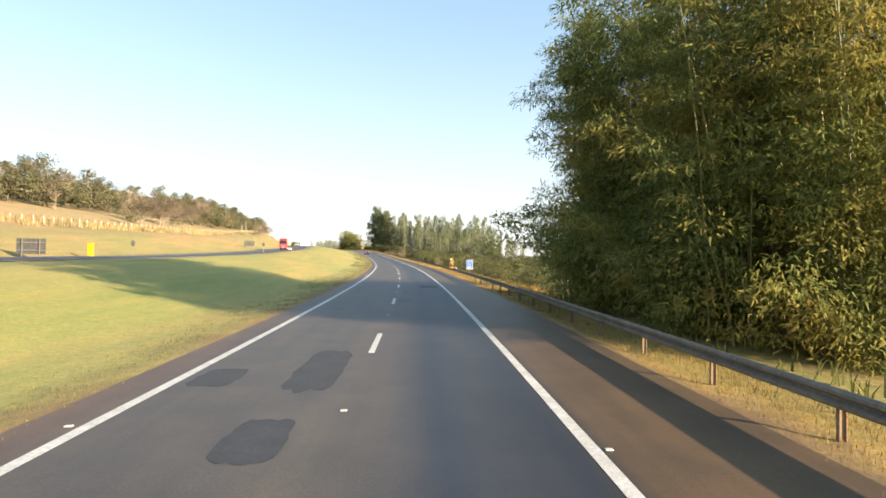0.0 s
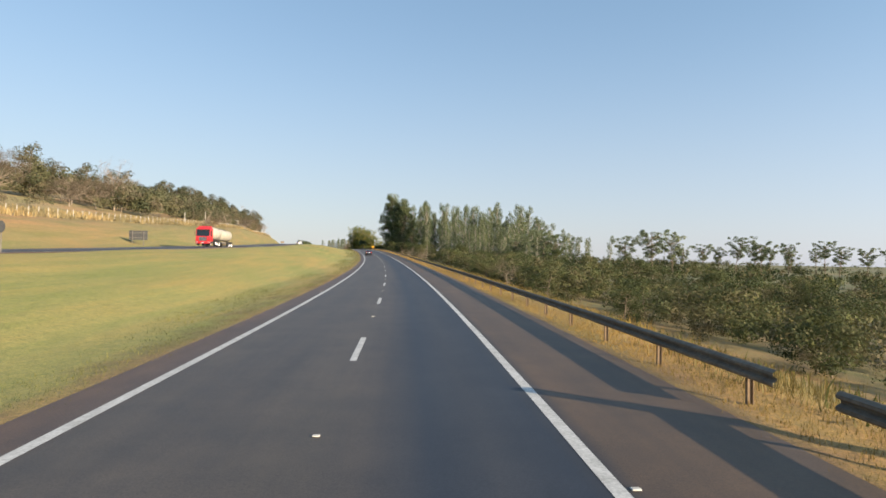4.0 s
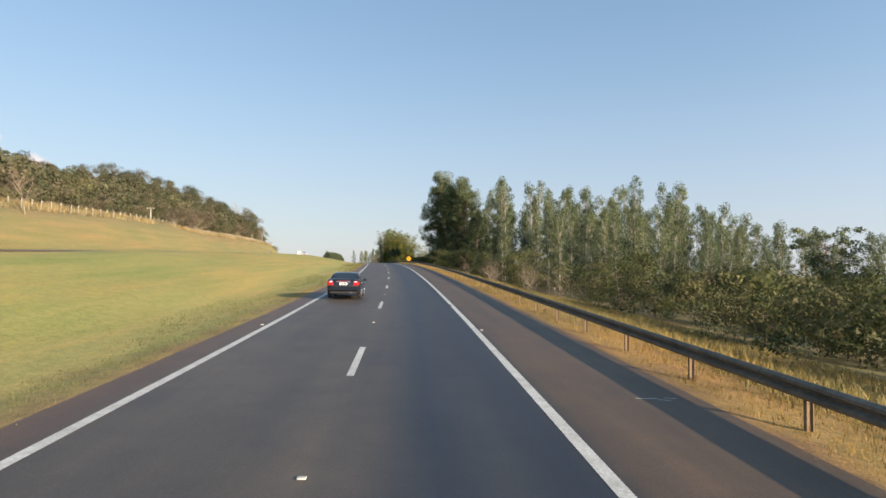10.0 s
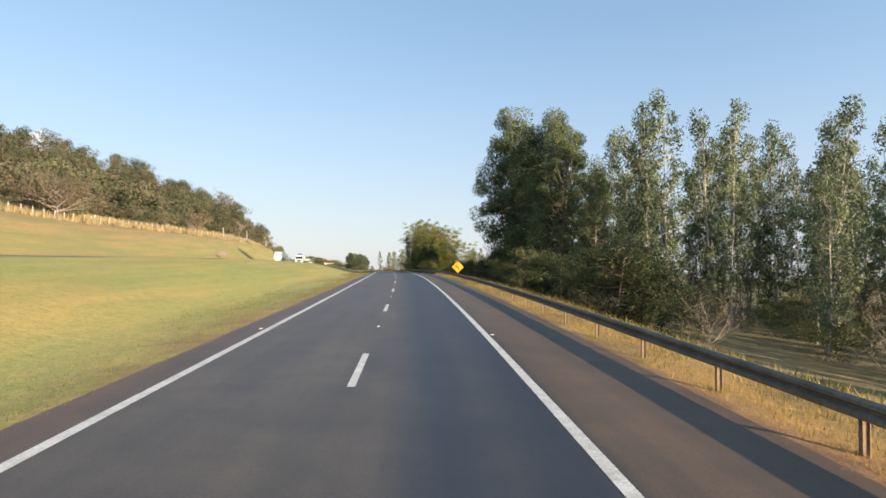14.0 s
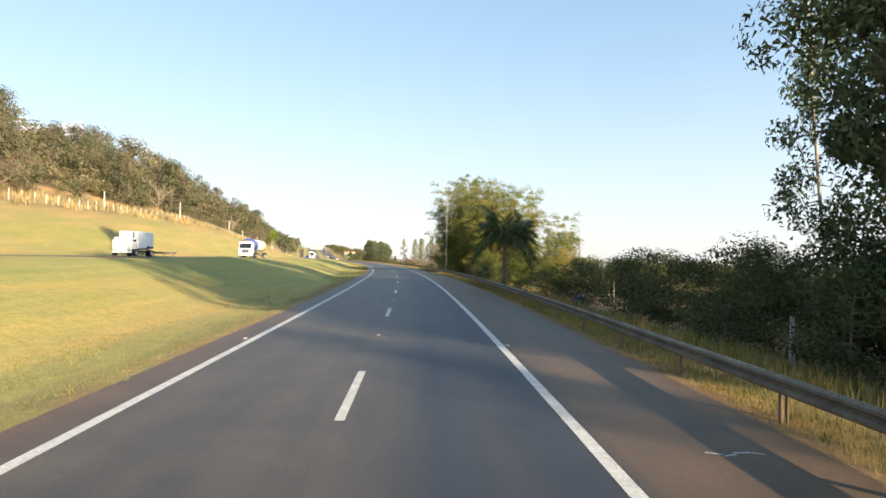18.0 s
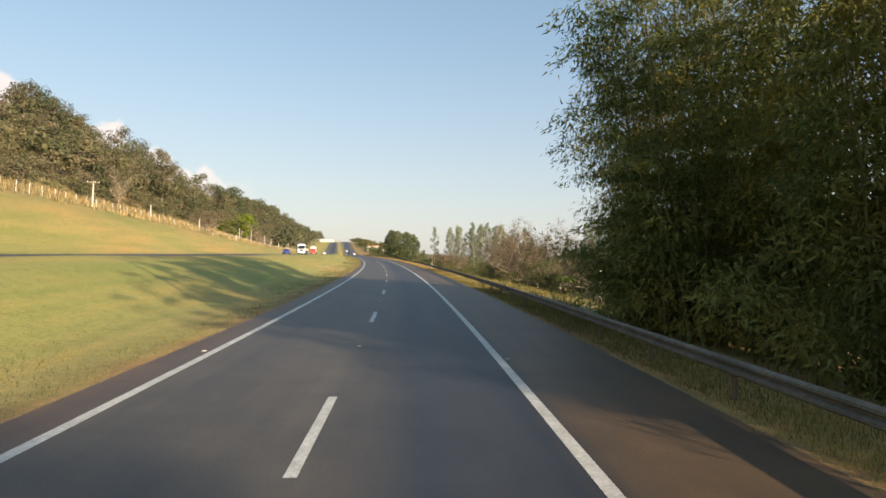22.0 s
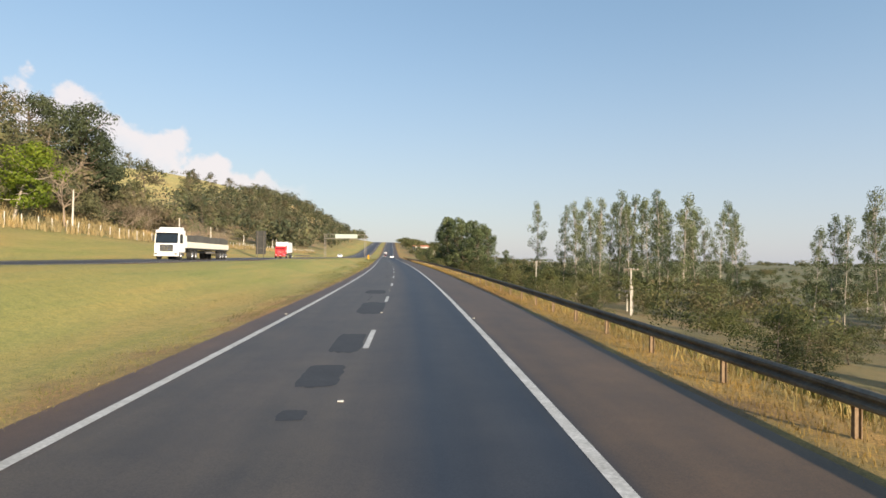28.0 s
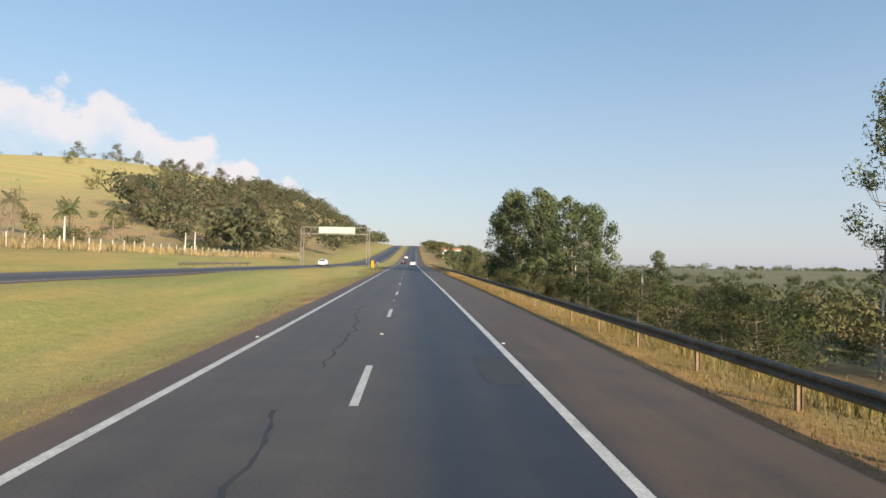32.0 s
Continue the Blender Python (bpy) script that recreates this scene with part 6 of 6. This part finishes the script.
def cab(ob, paint, w=1.25, h=3.1, y0=0.0, long=2.2, grille=None):
    """A forward-control cab; its nose is at y0 + long, it faces +y."""
    y1 = y0 + long
    prof = ((y0, 0.75), (y1 - 0.05, 0.75), (y1, 1.2), (y1 - 0.02, 1.65), (y1 - 0.3, h - 0.15), (y1 - 0.5, h), (y0 + 0.1, h), (y0, h - 0.1))
    part("cab", prism(prof, -w, w, 0.04), paint, ob)
    ws = prism(((y1 + 0.0, 1.72), (y1 - 0.235, h - 0.36), (y1 - 0.265, h - 0.36), (y1 - 0.03, 1.72)), -w + 0.12, w - 0.12)
    part("windscreen", ws, GLASS, ob)
    part("grille", new_box(-w * 0.55, y1 - 0.02, 0.85, w * 0.55, y1 + 0.025, 1.58, bevel=0.01), grille or DARKP, ob)
    for k in range(5):
        part("grille_bar", new_box(-w * 0.52, y1 + 0.026, 0.9 + 0.13 * k, w * 0.52, y1 + 0.04, 0.94 + 0.13 * k), CHROME, ob)
    part("bumper", new_box(-w, y1 - 0.25, 0.35, w, y1 + 0.08, 0.74, bevel=0.05), paint, ob)
    part("sun_visor", new_box(-w + 0.1, y1 - 0.32, h - 0.36, w - 0.1, y1 - 0.02, h - 0.3, bevel=0.01), DARKP, ob)
    pl = part("plate", new_box(-0.2, y1 + 0.082, 0.45, 0.2, y1 + 0.095, 0.58), SIGN_WHITE, ob)
    part("bar", new_box(-0.16, y1 + 0.096, 0.49, 0.16, y1 + 0.1, 0.54), SIGN_BLACK, pl)
    for s in (-1, 1):
        part("side_window", new_box(s * (w + 0.012) - 0.008, y1 - 1.25, 1.75, s * (w + 0.012) + 0.008, y1 - 0.45, h - 0.45, bevel=0.004), GLASS, ob)
        part("headlamp", new_box(s * w * 0.82 - 0.17, y1 + 0.06, 0.5, s * w * 0.82 + 0.17, y1 + 0.1, 0.7, bevel=0.015), CHROME, ob)
        part("mirror", new_box(s * (w + 0.17) - 0.06, y1 - 0.22, 1.95, s * (w + 0.17) + 0.06, y1 - 0.1, 2.6, bevel=0.03), DARKP, ob)
        part("step", new_box(s * w - 0.15, y1 - 1.3, 0.4, s * w + 0.0, y1 - 0.95, 0.7, bevel=0.02), DARKP, ob)


def chassis(ob, y0, y1, axles, r=0.5, front=None):
    for s in (-1, 1):
        part("frame_rail", new_box(s * 0.45 - 0.06, y0, 0.75, s * 0.45 + 0.06, y1, 1.0), DARKP, ob)
        for y in axles:
            wheel(ob, s * 1.02, y, r, 0.5)
            part("mudguard", prism(((y - 0.62, 0.95), (y - 0.5, 1.12), (y + 0.5, 1.12), (y + 0.62, 0.95), (y + 0.56, 0.95), (y + 0.45, 1.07), (y - 0.45, 1.07), (y - 0.56, 0.95)), s * 1.02 - 0.27, s * 1.02 + 0.27), DARKP, ob)
        for y in front or ():
            wheel(ob, s * 1.05, y, r, 0.32)
        part("side_guard", new_box(s * 1.12 - 0.02, y0 + (y1 - y0) * 0.33, 0.7, s * 1.12 + 0.02, y0 + (y1 - y0) * 0.55, 0.95), GALV, ob)
    part("rear_bar", new_box(-1.15, y0 - 0.05, 0.5, 1.15, y0 + 0.05, 0.65), GALV, ob)


def tank_body(ob, y0, y1, r, z, mats):
    """A long round tank in bands of colour with domed ends."""
    n, seg = len(mats), 28
    ys = np.linspace(y0, y1, n + 1)
    for k, mat in enumerate(mats):
        bm = bmesh.new()
        rings = [(ys[k], r), (ys[k + 1], r)]
        if k == 0:
            rings = [(y0 - 0.28, r * 0.35), (y0 - 0.2, r * 0.75), (y0 - 0.07, r * 0.96)] + rings
        if k == n - 1:
            rings = rings + [(y1 + 0.07, r * 0.96), (y1 + 0.2, r * 0.75), (y1 + 0.28, r * 0.35)]
        vs = [[bm.verts.new((q * math.sin(a), y, z + q * math.cos(a))) for a in np.arange(seg) * 2 * math.pi / seg] for y, q in rings]
        for a, b in zip(vs, vs[1:]):
            for i in range(seg):
                bm.faces.new((a[i], a[(i + 1) % seg], b[(i + 1) % seg], b[i])).smooth = True
        if k == 0:
            bm.faces.new(vs[0])
        if k == n - 1:
            bm.faces.new(vs[-1])
        bmesh.ops.recalc_face_normals(bm, faces=bm.faces)
        part("tank_section", bm, mat, ob)
    for y in np.linspace(y0 + 0.8, y1 - 0.8, 6):
        bm = bmesh.new()
        bmesh.ops.create_cone(bm, cap_ends=False, segments=seg, radius1=r + 0.015, radius2=r + 0.015, depth=0.09)
        bmesh.ops.transform(bm, matrix=Matrix.Translation((0, y, z)) @ Matrix.Rotation(radians(90), 4, "X"), verts=bm.verts)
        part("band", bm, mats[len(mats) // 2], ob)
    part("catwalk", new_box(-0.3, y0 + 1, z + r + 0.02, 0.3, y1 - 1, z + r + 0.08), GALV, ob)


def facing(s, u, turn=180.0):
    return place(s, u, float(far_lane(s)[1]) + 0.002, turn)


# red tractor with a cream tank trailer
ob = thing("tank_truck", facing(226, -33.0), "red tractor unit pulling a cream tank trailer", "truck", "lorries on the far carriageway")
cab(ob, RED, 1.27, 3.25, 8.3, 2.2)
part("roof_deflector", prism(((8.5, 3.25), (9.7, 3.25), (9.2, 3.6), (8.5, 3.6)), -1.1, 1.1, 0.03), RED, ob)
part("emblem_panel", new_box(1.285, 8.5, 1.3, 1.295, 9.2, 1.7), WHITE, ob)
chassis(ob, -8.6, 8.4, (-7.6, -6.3, -5.0, 3.2, 4.5, 5.8), 0.5, (9.4,))
tank_body(ob, -8.3, 1.0, 1.15, 2.4, (TANK_CREAM, TANK_CREAM, TANK_CREAM))
tank_body(ob, 1.0, 7.6, 1.2, 2.42, (TANK_CREAM, TANK_CREAM))
# gas tanker in white, navy and yellow
ob = thing("gas_tanker", facing(571.5, -28.3), "white tractor with a navy, white and yellow gas tank", "truck", "lorries on the far carriageway")
cab(ob, WHITE, 1.25, 3.0, 7.2, 2.1)
chassis(ob, -8.6, 7.3, (-7.5, -6.2, -4.9, 4.2, 5.5), 0.5, (8.4,))
tank_body(ob, -8.2, 6.8, 1.2, 2.55, (TANK_YELLOW, WHITE, WHITE, WHITE, NAVY, NAVY))
for y, q, mat in ((2.0, 0.5, NAVY), (0.2, 0.28, SIGN_BACK), (-0.5, 0.28, SIGN_BACK), (-1.2, 0.28, SIGN_BACK)):
    part("emblem_bar", new_box(1.19, y - q, 2.5, 1.215, y + q, 2.85, bevel=0.005), mat, ob)
part("beacon_bar", new_box(-0.6, 8.3, 3.0, 0.6, 8.6, 3.16, bevel=0.03), TANK_YELLOW, ob)
# white tractor with a sheeted grain trailer
ob = thing("grain_truck", facing(765, -24.0), "white lorry with a dark sheeted grain trailer", "truck", "lorries on the far carriageway")
cab(ob, WHITE, 1.25, 3.15, 8.0, 2.1)
part("roof_deflector", prism(((8.1, 3.15), (9.5, 3.15), (9.0, 3.45), (8.1, 3.45)), -1.1, 1.1, 0.03), WHITE, ob)
chassis(ob, -9.4, 8.1, (-8.2, -6.9, -5.6, 4.4, 5.7), 0.5, (9.2,))
part("load_floor", new_box(-1.28, -9.5, 1.15, 1.28, 7.6, 1.3, bevel=0.01), DARKP, ob)
for s in (-1, 1):
    for k in range(6):
        y = -9.45 + k * 2.84
        part("side_board", new_box(s * 1.26 - 0.03, y, 1.3, s * 1.26 + 0.03, y + 2.78, 1.95, bevel=0.01), CREAM, ob)
part("front_board", new_box(-1.25, 7.55, 1.3, 1.25, 7.62, 2.6, bevel=0.01), CREAM, ob)
part("tarpaulin", prism(((-9.4, 1.96), (-9.3, 2.65), (-6, 2.78), (-2, 2.7), (3, 2.8), (7.4, 2.66), (7.5, 1.96)), -1.22, 1.22, 0.06), TARP, ob)
# small red lorry with a white box body
ob = thing("box_truck", facing(817, -22.3), "small red lorry with a white box body", "truck", "lorries on the far carriageway")
cab(ob, RED, 1.02, 2.35, 2.1, 1.75, RED)
chassis(ob, -3.9, 2.3, (-2.4,), 0.42, (2.9,))
part("box_body", new_box(-1.15, -4.1, 1.0, 1.15, 2.0, 3.2, bevel=0.03), WHITE, ob)
for s in (-1, 1):
    part("box_rail", new_box(s * 1.155 - 0.015, -4.1, 0.98, s * 1.155 + 0.015, 2.0, 1.08), GALV, ob)
for z, a, b in ((2.2, -2.2, -0.6), (1.85, -2.8, 0.2), (1.6, -2.8, 0.2), (1.38, -2.4, -0.3)):
    part("marking_bar", new_box(1.152, a, z, 1.158, b, z + (0.5 if z > 2 else 0.07)), SIGN_BACK, ob)
# white delivery van
ob = thing("box_van", facing(509, -29.0), "white delivery van with a box body", "van", "lorries on the far carriageway")
cab(ob, WHITE, 0.95, 2.0, 1.3, 1.6, WHITE)
chassis(ob, -2.9, 1.5, (-1.7,), 0.36, (2.1,))
part("box_body", new_box(-1.0, -3.0, 0.85, 1.0, 1.2, 2.7, bevel=0.03), WHITE, ob)
# cars
car(place(279.2, -2.12, 0.002), BLACKP, "black four-door saloon with red tail lamps and silver wheels")
car(place(1000, 1.9, 0.002), WHITE, "white hatchback ahead in the slow lane", True)
car(place(1035, -1.7, 0.002), BLACKP, "dark saloon ahead in the fast lane")
car(place(1120, -1.8, 0.002), WHITE, "white car far ahead in the fast lane", True)
car(facing(934, -19.0), WHITE, "white hatchback on the far carriageway", True)
car(facing(719, -25.5), NAVY, "dark blue car on the far carriageway", True)
roadside_building(1190, 26, 8)
for kind in (EUC, BIG_EUC, SCRUB, WOODS, PINE, OAK, FRESH, BARE, DRYTREE, TWIGS, SPREAD, CREST, BAMBOO, PALM, FARPALM, BANANA):
    kind.done()
